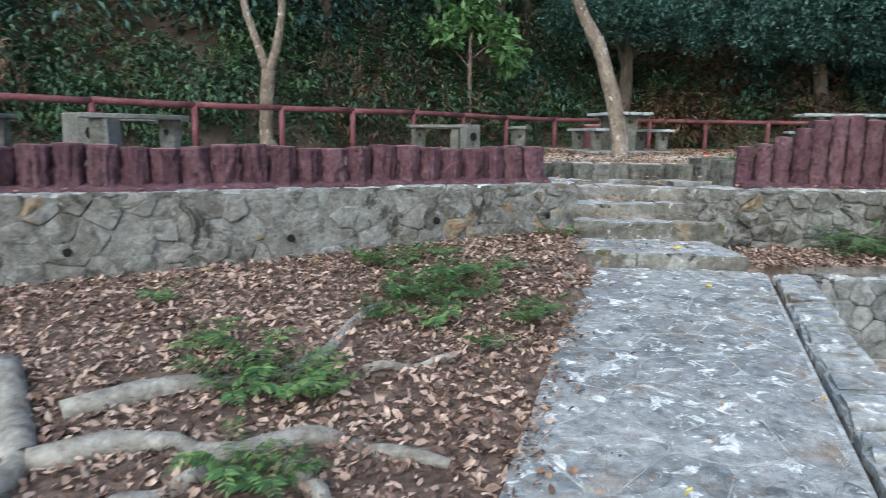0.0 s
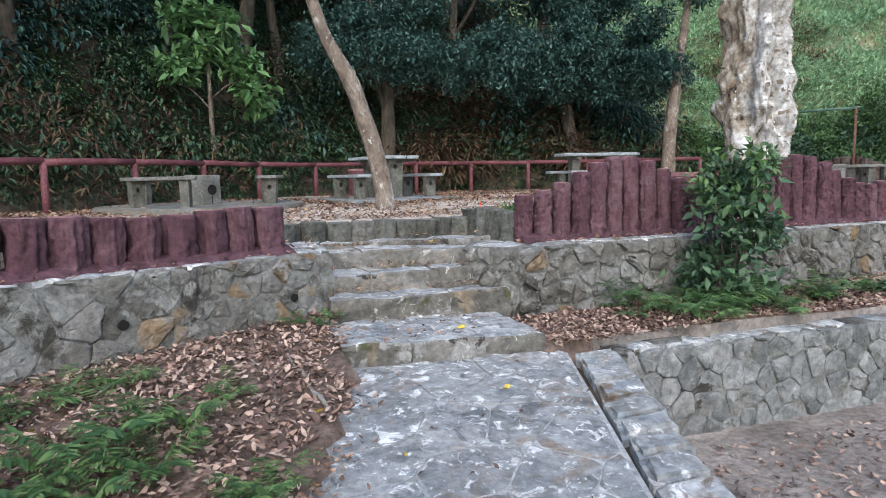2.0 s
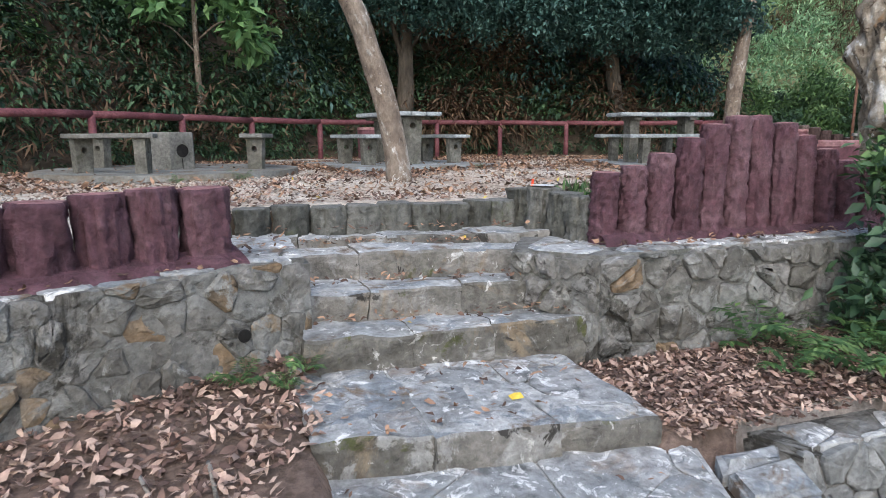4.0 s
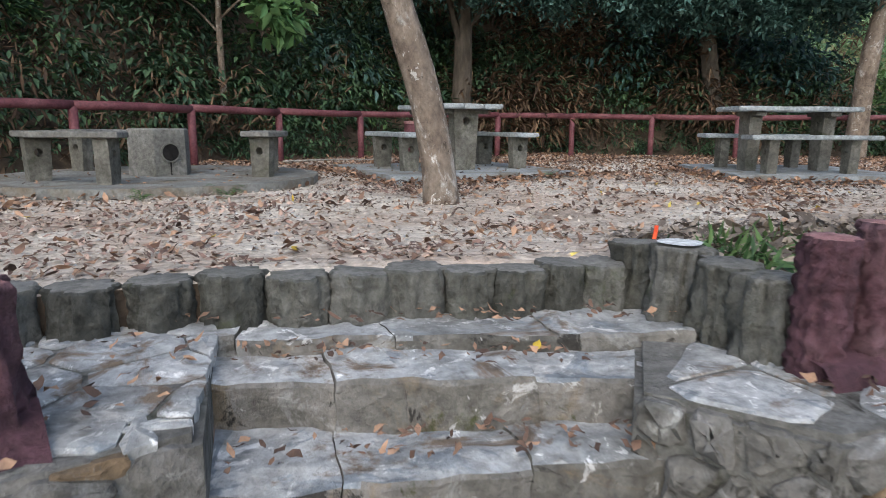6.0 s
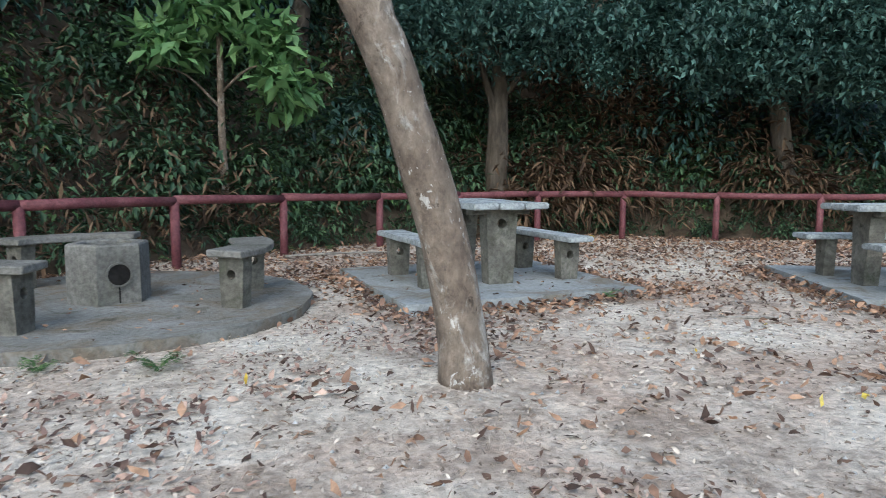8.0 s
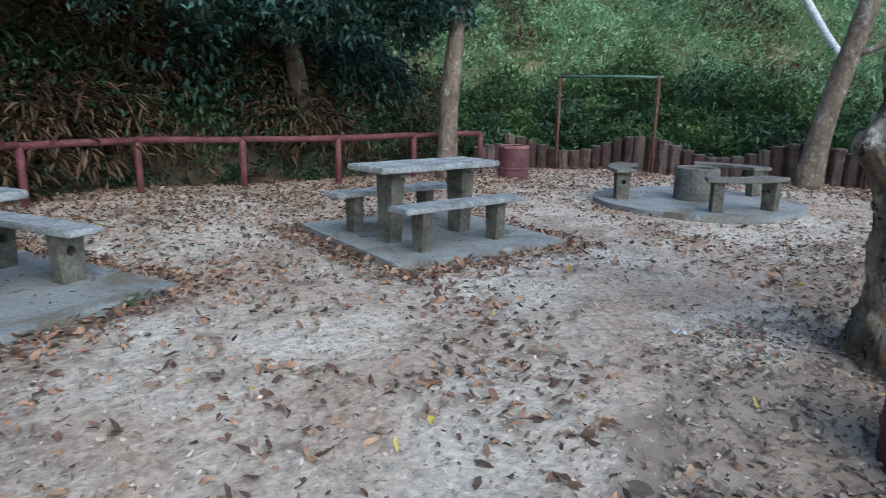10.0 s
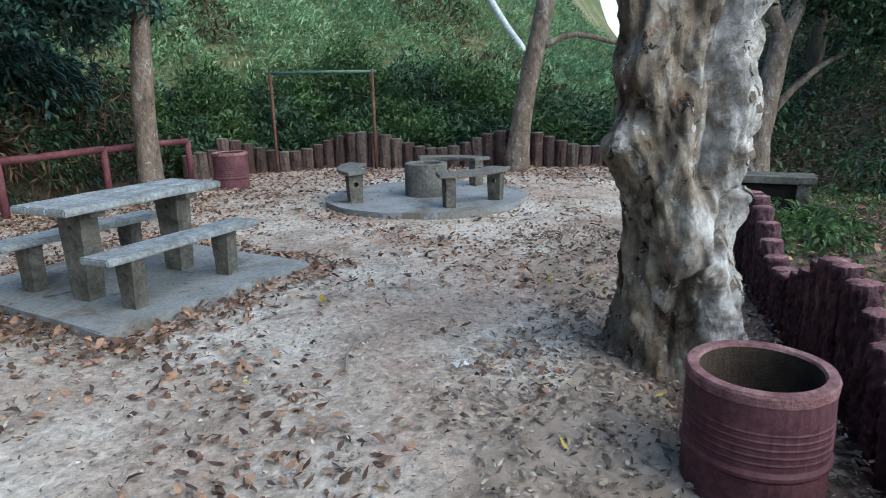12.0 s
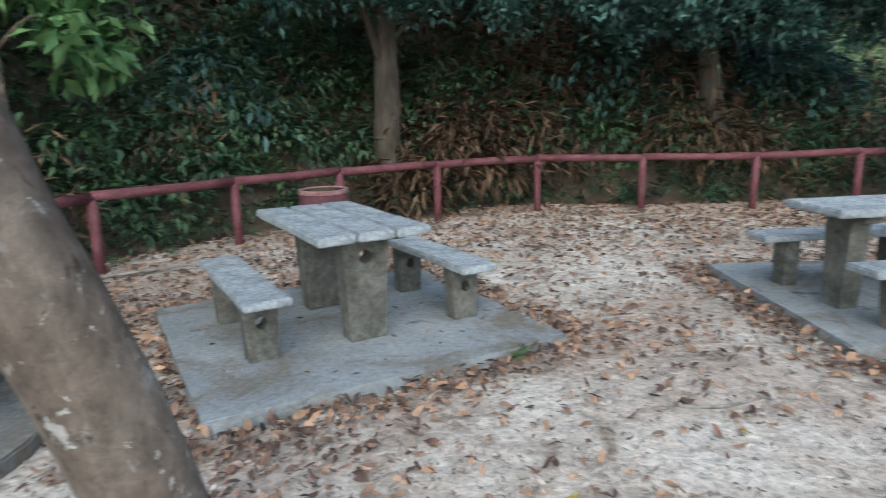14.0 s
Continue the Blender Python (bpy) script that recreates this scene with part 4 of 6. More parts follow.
def quad_pad(cx, cy, turn, a, b, cuts=6):
    m = pose(cx, cy, 0, 0, 0, turn)
    cs = [(-a / 2, -b / 2), (a / 2, -b / 2), (a / 2, b / 2), (-a / 2, b / 2)]
    out = []
    for (x0, y0), (x1, y1) in zip(cs, cs[1:] + cs[:1]):
        for i in range(cuts):
            v = m @ Vector((x0 + (x1 - x0) * i / cuts, y0 + (y1 - y0) * i / cuts, 0))
            out.append((v.x, v.y))
    return out


T1 = (4.42, 13.02, 102.0)
pad("table_slab", quad_pad(4.43, 12.98, 11.0, 2.2, 2.08), "square grey concrete base slab with a mossy broken edge")
picnic_table(T1[0], T1[1], 0.07, T1[2], 1.32, 0.74, "weathered grey concrete picnic table with three cast boards")
m1 = pose(T1[0], T1[1], 0, 0, 0, T1[2])
for off in (0.66, -0.72):
    p = m1 @ Vector((0, off, 0))
    bench_e = bench(p.x, p.y, 0.07, T1[2], 1.30, "backless grey concrete bench with pierced slab legs")

T2 = (8.15, 11.92, -11.0)
pad("table_slab", quad_pad(8.325, 12.07, -17.0, 1.9, 2.02), "pale rectangular concrete base slab ringed with dead leaves")
picnic_table(T2[0], T2[1], 0.07, T2[2], 1.43, 0.58, "pale bleached concrete picnic table on tapered legs", 0.17, 0.26, 0.02)
m2 = pose(T2[0], T2[1], 0, 0, 0, T2[2])
for off in (0.58, -0.50):
    p = m2 @ Vector((0, off, 0))
    bench(p.x, p.y, 0.07, T2[2], 1.45, "pale bleached backless concrete bench on tapered legs", foot=0.13, head=0.17, hole=0.015)


def arc_bench(cx, cy, mid, R, label, W=0.30, h=0.42, span=29):
    """A curved seat on two pierced slab legs, round the point (cx, cy)."""
    b = thing("curved_bench", cx + R * math.cos(radians(mid)), cy + R * math.sin(radians(mid)), 0.07, label, "bench", "curved benches round the fire pits", mid)
    bm = bmesh.new()
    rows = []
    for i in range(15):
        a = radians(-span + 2 * span * i / 14)
        ring = []
        for rr, z in ((R - W / 2, h - .05), (R + W / 2, h - .05), (R + W / 2, h), (R - W / 2, h)):
            ring.append(bm.verts.new((rr * math.cos(a) - R, rr * math.sin(a), z + 0.004 * noise.noise(Vector((rr * 3, a * 3, cx))))))
        rows.append(ring)
    for a, c in zip(rows, rows[1:]):
        for k in range(4):
            bm.faces.new((a[k], a[(k + 1) % 4], c[(k + 1) % 4], c[k]))
    bm.faces.new(rows[0][::-1])
    bm.faces.new(rows[-1])
    bmesh.ops.recalc_face_normals(bm, faces=bm.faces)
    bmesh.ops.bevel(bm, geom=[e for e in bm.edges if len(e.link_faces) == 2 and e.calc_face_angle(0) > 0.6], offset=0.008, segments=1, affect="EDGES")
    part("seat", bm, M_CONC, b)
    for s in (-1, 1):
        a = radians(s * span * 0.74)
        part("leg", slab_leg(h - 0.05, 0.165, 0.20, 0.12, 0.036), M_LEG, b, at=pose(R * math.cos(a) - R, R * math.sin(a), 0, 0, 0, math.degrees(a)))
    return b


def fire_pit(cx, cy, R, facing, label, h=0.44, sides=40):
    f = thing("fire_pit", cx, cy, 0.07, label, "fire pit", "barbecue fire pits", facing)
    bm = bmesh.new()
    lathe(bm, [(0.205, 0.02), (0.205, h - 0.01), (0.215, h), (0.28, h), (0.29, h - 0.015), (0.295, 0.0)], sides)
    # a flue collar on the drum wall; a black disc paints the hole's dark inside
    drum = part("drum", bm, M_CONC, f, smooth=False, at=pose(0, 0, 0, 0, 0, 180 / sides))
    back_turn = pose(0, 0, 0, 0, 0, -180 / sides)
    flat = 0.29 * math.cos(math.pi / sides)
    bm = bmesh.new()
    rings = lathe(bm, [(0.078, -0.05), (0.078, 0.02), (0.092, 0.02), (0.092, -0.05)], 20)
    for f2 in bm.faces:
        f2.material_index = 1
    bm.faces.new([bm.verts.new((0.079 * math.cos(2 * math.pi * k / 20), 0.079 * math.sin(2 * math.pi * k / 20), 0.009)) for k in range(20)])
    part("flue", bm, [M_DARK, M_CONC], drum, "round black flue hole", at=back_turn @ pose(flat, 0, 0.22, 0, 90, 0))
    bm = bmesh.new()
    box(bm, 0.006, 0.012, 0.13, bevel=0.001)
    part("slit", bm, M_DARK, drum, "narrow dark joint below the flue", at=back_turn @ pose(flat + 0.002, 0, 0.075))
    bm = bmesh.new()
    bmesh.ops.create_circle(bm, cap_ends=True, segments=24, radius=0.21)
    part("ash", bm, M_DARK, f, "bed of cold ash", at=pose(0, 0, h - 0.16))
    return f


def ring_pad(cx, cy, R, label, material=None):
    return pad("pit_slab", [(cx + R * math.cos(2 * math.pi * k / 56) * (1 + 0.012 * math.sin(k * 1.7)), cy + R * math.sin(2 * math.pi * k / 56)) for k in range(56)], label, 0.07, material)


for cx, cy, R, mids, facing in ((1.38, 12.35, 1.5, (236, 122, 357), -60), (12.55, 10.75, 1.38, (112, 232, 352), 20), (-3.15, 7.75, 1.5, (200, 80, 320), -62)):
    ring_pad(cx, cy, R, "round grey concrete slab under a fire pit", M_PADDARK if cx < 5 else M_PAD)
    fire_pit(cx, cy, 0.34, facing, "six-sided sooty concrete fire pit with a black flue hole" if cx < 5 else "cylindrical grey concrete fire pit ringed by curved benches", sides=6 if cx < 5 else 40)
    for a in mids:
        arc_bench(cx, cy, a, 1.06, "curved grey concrete bench with pierced legs")


def bin_drum(x, y, z, label, h=0.51, R=0.272, turn=0):
    """Ribbed open drum with a thick rim."""
    d = thing("litter_drum", x, y, z, label, "litter bin", "red litter drums", turn)
    bm = bmesh.new()
    prof = [(R - .005, 0), (R, 0.01), (R, 0.16), (R + .011, 0.175), (R + .011, 0.188), (R, 0.205)]
    for i in range(5):
        z = 0.235 + i * 0.03
        prof += [(R, z - 0.007), (R + .0035, z), (R, z + 0.007)]
    prof += [(R, h - 0.05), (R + .004, h - 0.045), (R + .006, h - 0.012), (R, h), (R - .04, h), (R - .048, h - .012), (R - .05, 0.30)]
    rings = lathe(bm, prof, 40)
    for f in bm.faces:
        if all(v.co.z > h - 0.05 for v in f.verts):
            f.material_index = 1
        elif all(v.co.xy.length < R - .03 for v in f.verts):
            f.material_index = 2
    for v in bm.verts:
        v.co += Vector((noise.noise(v.co * 5), noise.noise(v.co * 5 + Vector((8, 0, 0))), 0)) * 0.005
    part("shell", bm, [M_DRUM, M_REDTOP, M_SOIL], d, smooth=False)
    bm = bmesh.new()
    bmesh.ops.create_circle(bm, cap_ends=True, segments=32, radius=R - .045)
    part("fill", bm, M_SOIL, d, "dark ash and soil filling", at=pose(0, 0, 0.31))
    return d


bin_drum(6.53, 7.74, -0.09, "squat oxblood ribbed litter drum with a pale rim")
bin_drum(13.27, 14.2, 0.0, "oxblood ribbed litter drum standing below the palisade", h=0.58)
bin_drum(4.75, 16.0, 0.0, "oxblood litter drum standing against the railing", h=0.62)

# ---------------------------------------------------------------- bar frame, slab seat, pipe
frame_t = thing("exercise_bar", 15.15, 14.45, 0, "thin rusty steel frame with a green top bar", "bar frame")
for k, (x, y) in enumerate(((0.02, -0.06), (0.57, -1.84))):
    bm = bmesh.new()
    tube(bm, [(x, y, -0.1), (x, y, 0.9), (x, y, 1.84)], [0.03] * 3, 10)
    part("upright", bm, M_RUST, frame_t, smooth=True)
bm = bmesh.new()
tube(bm, [(0.0, 0.0, 1.82), (0.3, -1, 1.83), (0.6, -1.92, 1.82)], [0.027] * 3, 10)
part("crossbar", bm, M_GREENPAINT, frame_t, "chipped green painted crossbar", smooth=True)

post_t = thing("fence_post", 11.31, 5.42, -0.75, "thin rusty steel fence post with a short rail", "post")
bm = bmesh.new()
tube(bm, [(0, 0, 0), (0.01, 0, 0.7), (0, 0, 1.42)], [0.02] * 3, 8)
part("upright", bm, M_RUST, post_t, smooth=True)
bm = bmesh.new()
tube(bm, [(-0.05, 0.1, 1.38), (0.1, -0.8, 1.39), (0.25, -1.7, 1.38)], [0.018] * 3, 8)
part("rail", bm, M_RUST, post_t, smooth=True)

seat_t = thing("stone_seat", 13.3, 6.25, -0.32, "dark mossy concrete block seat on the grass", "seat", turn=80)
part("slab", plank(1.1, 0.5, 0.09, 4), M_LEG, seat_t, at=pose(0, 0, 0.56))
for s in (-1, 1):
    bm = bmesh.new()
    box(bm, 0.16, 0.42, 0.56, bevel=0.02)
    part("support", bm, M_GREYLOG, seat_t, at=pose(s * 0.4, 0, 0.25))
# black block stands in for the shadow below the slab
bm = bmesh.new()
box(bm, 0.7, 0.3, 0.5, bevel=0.02)
part("under_slab_shade", bm, M_DARK, seat_t, at=pose(0, 0.02, 0.26))

# ---------------------------------------------------------------- trees
def tree(name, label, trunk, radii, limbs, crown=None, bark=None, wob=0.10, seg=14, dense=24):
    """Tapered trunk through points, limbs as (points, r0, r1), crown as (leaf material, centres, radius, leaves, size)."""
    base = Vector(trunk[0])
    t = thing(name, base.x, base.y, base.z, label, "tree")
    bm = bmesh.new()
    pts = spline([Vector(p) - base for p in trunk], dense)
    rs = np.interp(np.linspace(0, 1, dense), np.linspace(0, 1, len(radii)), radii)
    tube(bm, pts, rs, seg, wob, 4.0, seed=base.x)
    part("trunk", bm, bark or M_BARK, t, smooth=True)
    for lp, r0, r1 in limbs:
        bm = bmesh.new()
        lp2 = spline([Vector(p) - base for p in lp], 9)
        tube(bm, lp2, np.linspace(r0, r1, 9), 9, wob, 5.0, seed=base.y)
        part("limb", bm, bark or M_BARK, t, smooth=True)
    if crown:
        lm, centres, rad, n, size = crown
        P = []
        for c in centres:
            k = n // len(centres)
            # several sprays in each clump leave an uneven outline and gaps
            hubs = unit(26) * (RNG.uniform(0.25, 1.0, (26, 1)) * rad)
            q = hubs[RNG.integers(0, 26, k)] + RNG.normal(0, rad * 0.2, (k, 3))
            q[:, 2] *= 0.75
            P.append(q + np.array(c) - np.array(base))
        P = np.concatenate(P)
        D = unit(len(P))
        D[:, 2] -= 0.35
        N = unit(len(P)) * 0.7 + np.array([0, 0, 1.0])
        L = size * RNG.uniform(0.6, 1.4, len(P))
        ob = part("crown", leaves("crown", P, D, N, L, L * 0.42, lm), lm, t)
    return t


tree("tree", "slender leaning grey tree with a sawn branch stub",
     [(3.640, 10.160, -0.05), (3.615, 10.160, 0.25), (3.510, 10.160, 0.75), (3.360, 10.160, 1.25), (3.220, 10.160, 1.66), (3.010, 10.160, 2.02), (2.850, 10.160, 2.36), (2.710, 10.160, 2.9), (2.590, 10.140, 4.2), (2.570, 10.240, 6.5)],
     [0.145, 0.122, 0.116, 0.112, 0.108, 0.085, 0.08, 0.075, 0.07, 0.05], [([(3.240, 10.160, 1.58), (3.205, 10.160, 1.70), (3.185, 10.155, 1.79)], 0.098, 0.088)],
     (M_LEAFMID, [(2.370, 10.240, 6.6), (3.3, 10.9, 6.9), (1.5, 9.8, 6.8)], 1.1, 2400, 0.13), wob=0.12)

# the great paper-bark: fluted, burred trunk built from a lobed cross-section
pb = thing("paperbark_tree", 7.76, 7.98, -0.08, "massive gnarled paperbark trunk with peeling white bark", "tree")
bm = bmesh.new()
rows, seg, NR = [], 190, 210
GROOVES = (((0.35, 0.50, 0.62, 1.05, 1.5, 1.9, 3.0), (2.95, 3.05, 3.4, 4.26, 4.45, 4.6, 5.3), 0.085, 0.040), ((1.15, 1.6, 2.5, 4.0), (3.5, 3.72, 3.9, 4.6), 0.075, 0.07), ((0.0, 0.4, 0.8), (4.4, 4.3, 4.5), 0.05, 0.035), ((0.5, 1.2, 2.2), (4.75, 4.85, 5.1), 0.05, 0.03))
BURRS = ((2.25, 1.27, 0.19, 0.17), (2.35, 1.62, 0.13, 0.06), (4.75, 0.86, 0.13, 0.05), (4.45, 1.28, 0.12, 0.05), (4.35, 0.98, 0.14, 0.08), (4.5, 1.45, 0.16, 0.06), (4.3, 2.0, 0.18, 0.10), (3.3, 0.75, 0.25, 0.05), (4.5, 0.45, 0.2, 0.07), (2.2, 2.4, 0.25, 0.08), (5.2, 1.2, 0.2, 0.10), (4.9, 2.7, 0.2, 0.12))
for i in range(NR):
    z = -0.1 + 5.2 * i / (NR - 1)
    ring = []
    for k in range(seg):
        a = 2 * math.pi * k / seg
        tw = a + 0.75 * z
        rr = 0.315 + 0.10 * max(0, 1 - max(z, 0) / 0.45) ** 2
        rr += 0.04 * math.sin(2 * tw + 0.6) + 0.018 * math.sin(5 * tw + 1.7 * math.sin(z * 1.3))
        q = Vector((math.cos(a), math.sin(a), z))
        rr += 0.065 * noise.noise(q * 1.7) + 0.065 * noise.noise(q * 4.1 + Vector((3, 1, 0))) + 0.030 * noise.noise(q * 8.5)
        t2 = Vector((math.cos(tw), math.sin(tw), z * 0.35))
        rr += 0.055 * (0.22 - min(0.5, abs(noise.noise(t2 * 3.4 + Vector((5, 0, 0))))))
        rr += 0.026 * (0.22 - abs(noise.noise(t2 * 8.5 + Vector((0, 3, 0))))) + 0.017 * (0.25 - abs(noise.noise(q * 15))) + 0.009 * noise.noise(Vector((q.x * 22, q.y * 22, z * 30)))
        for ba, bz, bs, bh in BURRS:
            da = (a - ba + math.pi) % (2 * math.pi) - math.pi
            rr += bh * math.exp(-((da * 0.38) ** 2 + (z - bz) ** 2) / (2 * (bs * 0.6) ** 2))
        for gz, ga, depth, wide in GROOVES:
            if gz[0] - 0.2 < z < gz[-1] + 0.2:
                da = (a + 0.12 * noise.noise(Vector((z * 5, depth * 90, 0))) - float(np.interp(z, gz, ga))) * 0.38
                rr -= 1.35 * depth * math.exp(-(da / wide) ** 2) * min(1.0, (z - gz[0] + 0.2) * 5, (gz[-1] + 0.2 - z) * 5)
        # hollow at the foot
        da = (a - 3.05 + math.pi) % (2 * math.pi) - math.pi
        rr -= 0.16 * math.exp(-((da * 0.38) ** 2 / 0.016 + (z - 0.10) ** 2 / 0.05))
        ring.append(bm.verts.new((math.cos(a) * rr, math.sin(a) * rr + 0.03 * z - 0.06, z)))
    rows.append(ring)
for i, (ra, rb) in enumerate(zip(rows, rows[1:])):
    for k in range(seg):
        bm.faces.new((ra[k], ra[(k + 1) % seg], rb[(k + 1) % seg], rb[k]))
bm.faces.new(rows[-1])
skin = [[v.co.copy() for v in ring] for ring in rows]
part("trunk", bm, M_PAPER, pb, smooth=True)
r = random.Random(3)
bm = bmesh.new()
for i in range(300):
    a, z = r.uniform(4.0, 5.5), r.uniform(0.3, 3.6)
    w, h = r.uniform(0.005, 0.022), r.uniform(0.015, 0.06)
    lift = r.choice((0.003, 0.005, 0.008, 0.022))
    slant = r.uniform(-0.5, 0.9)
    grid = []
    for v in range(3):
        for u in range(3):
            zz = z - h * v / 2 + slant * w * (u - 1)
            j, k = max(0, min(NR - 1, int((zz + 0.1) / 5.2 * (NR - 1)))), int((a + (u - 1) * w / 0.34) / (2 * math.pi) * seg) % seg
            c = skin[j][k]
            o = Vector((c.x, c.y, 0)).normalized()
            grid.append(bm.verts.new(c + o * (0.002 + lift * (v / 2) ** 1.5 * r.uniform(0.4, 1.2)) + Vector((0, 0, zz - c.z + r.uniform(-.006, .006)))))
    for v in range(2):
        for u in range(2):
            bm.faces.new((grid[v * 3 + u], grid[v * 3 + 3 + u], grid[v * 3 + 4 + u], grid[v * 3 + 1 + u]))
tagged(part("peeling_bark", bm, M_FLAKE, pb, "peeling pale paper-thin bark"), kind="stuff")

tree("tree", "straight grey tree with a dead lower stem below the hillside",
     [(12.36, 15.0, -0.05), (12.38, 15.0, 0.9), (12.46, 14.98, 2.0), (12.6, 14.95, 3.0), (12.85, 14.85, 5.2)], [0.20, 0.165, 0.15, 0.115, 0.07], [],
     (M_LEAFBLUE, [(12.2, 15.1, 2.95), (11.8, 15.3, 3.0), (12.0, 15.3, 4.0), (13.0, 14.9, 5.0)], 0.7, 6000, 0.13), M_BARK)
tree("tree", "leaning grey-brown tree beside the round fire pit",
     [(15.9, 9.95, -0.05), (15.92, 9.87, 0.8), (15.95, 9.65, 2.0), (16.0, 9.4, 3.2), (16.1, 9.1, 5.0), (16.2, 9.0, 7)], [0.24, 0.18, 0.165, 0.15, 0.12, 0.07],
     [([(15.95, 9.6, 2.1), (16.1, 9.0, 2.35), (16.3, 8.3, 2.2), (16.4, 7.9, 2.1)], 0.06, 0.03)], (M_LEAFDARK, [(16.2, 9.0, 6.4), (16.5, 8.0, 6.9), (16, 10, 7)], 1.2, 3000, 0.14), M_BARK)
tree("tree", "dark tree behind the railing with drooping bluish foliage",
     [(11.05, 16.95, 0.0), (10.98, 16.98, 0.6), (10.8, 17.05, 1.6), (10.65, 17.1, 2.8), (10.5, 17.2, 5)], [0.26, 0.18, 0.16, 0.15, 0.08],
     [([(10.7, 17.05, 2.2), (10.2, 16.7, 2.9), (9.6, 16.5, 3.2)], 0.07, 0.02), ([(10.6, 17.1, 2.6), (11.3, 16.7, 3.3), (12, 16.4, 3.4)], 0.07, 0.02)],
     (M_LEAFBLUE, [(10.4, 16.8, 3.1), (9.5, 16.6, 3.1), (11.4, 16.5, 3.1), (12.0, 16.2, 3.4), (8.8, 16.9, 3.7), (11.0, 16.1, 2.95), (12.1, 15.9, 3.0), (9.9, 16.3, 2.9), (8.9, 16.4, 3.0), (10.5, 16.0, 3.7), (10.6, 16.9, 4.6), (11.8, 16.6, 5.0), (9.6, 17, 5.0)], 0.9, 42000, 0.125), M_DARKBARK)
tree("tree", "brown tree with a branching stem behind the railing",
     [(5.95, 17.75, 0.1), (5.93, 17.75, 1.0), (5.95, 17.8, 2.0), (6.0, 17.9, 3.0), (6.1, 18, 5)], [0.24, 0.19, 0.17, 0.12, 0.07],
     [([(5.95, 17.8, 1.9), (5.7, 17.7, 2.6), (5.45, 17.6, 3.4)], 0.07, 0.03), ([(6.0, 17.85, 2.3), (6.5, 17.6, 2.9), (6.9, 17.4, 3.1)], 0.06, 0.02)],
     (M_LEAFBLUE, [(6.4, 17.6, 3.5), (7.2, 17.4, 3.4), (5.6, 17.6, 4.2), (6.6, 17.5, 4.6), (4.9, 17.6, 4.0), (5.3, 17.0, 3.25), (6.3, 16.9, 3.15), (7.4, 16.9, 3.1), (4.2, 17.2, 3.3), (8.0, 17.0, 3.4)], 0.85, 22000, 0.115), M_DARKBARK)
tree("sapling", "thin pale-stemmed sapling with light green leaves",
     [(1.72, 16.35, 0.1), (1.72, 16.35, 0.8), (1.70, 16.36, 1.6), (1.70, 16.4, 2.9), (1.72, 16.4, 3.8)], [0.065, 0.055, 0.05, 0.04, 0.02],
     [([(1.70, 16.36, 1.9), (1.3, 16.2, 2.3), (0.9, 16.1, 2.4)], 0.02, 0.008), ([(1.70, 16.38, 2.1), (2.1, 16.1, 2.4), (2.6, 16.0, 2.45)], 0.02, 0.008)],
     (M_SAPLING, [(1.7, 16.3, 3.2), (1.1, 16.1, 2.75), (2.35, 16.0, 2.65), (2.0, 16.2, 3.7), (1.3, 16.3, 3.8), (2.6, 16.0, 2.2)], 0.5, 1500, 0.27), M_BARK)
tree("tree", "pale forked tree growing behind the railing",
     [(-2.1, 11.8, 0.0), (-2.16, 11.82, 0.25), (-2.14, 11.82, 0.8), (-2.08, 11.8, 1.38)], [0.17, 0.12, 0.11, 0.12],
     [([(-2.08, 11.8, 1.3), (-2.22, 11.83, 1.7), (-2.38, 11.87, 2.15), (-2.5, 11.9, 2.6), (-2.55, 11.95, 4)], 0.08, 0.05), ([(-2.08, 11.8, 1.3), (-1.93, 11.76, 1.75), (-1.83, 11.73, 2.2), (-1.8, 11.72, 2.7), (-1.82, 11.72, 4)], 0.08, 0.05)],
     (M_LEAFMID, [(-2.6, 11.9, 4.6), (-1.8, 11.8, 4.8)], 1.0, 2000, 0.15), M_BARK)
z0 = float(ground_z(15.4, 6.0))
tree("tree", "pale grey forked tree growing beyond the parapet",
     [(15.4, 6.0, z0 - 0.1), (15.42, 5.98, z0 + 0.9), (15.5, 5.85, z0 + 1.8), (15.55, 5.75, z0 + 2.5)], [0.27, 0.19, 0.17, 0.16],
     [([(15.55, 5.75, z0 + 2.4), (15.5, 5.95, z0 + 3.0), (15.45, 6.15, z0 + 4.4)], 0.12, 0.07), ([(15.55, 5.75, z0 + 2.4), (15.6, 5.5, z0 + 3.1), (15.6, 5.35, z0 + 4.6)], 0.13, 0.07),
      ([(15.45, 5.9, z0 + 1.2), (15.5, 5.45, z0 + 1.75), (15.6, 4.9, z0 + 2.15), (15.7, 4.2, z0 + 2.3)], 0.07, 0.02)],
     (M_LEAFDARK, [(15.7, 4.2, z0 + 2.6), (15.6, 3.5, z0 + 2.9), (15.6, 5.0, z0 + 3.2), (15.5, 5.8, z0 + 4.6), (15.6, 4.2, z0 + 3.7)], 0.8, 6500, 0.14), M_BARK)
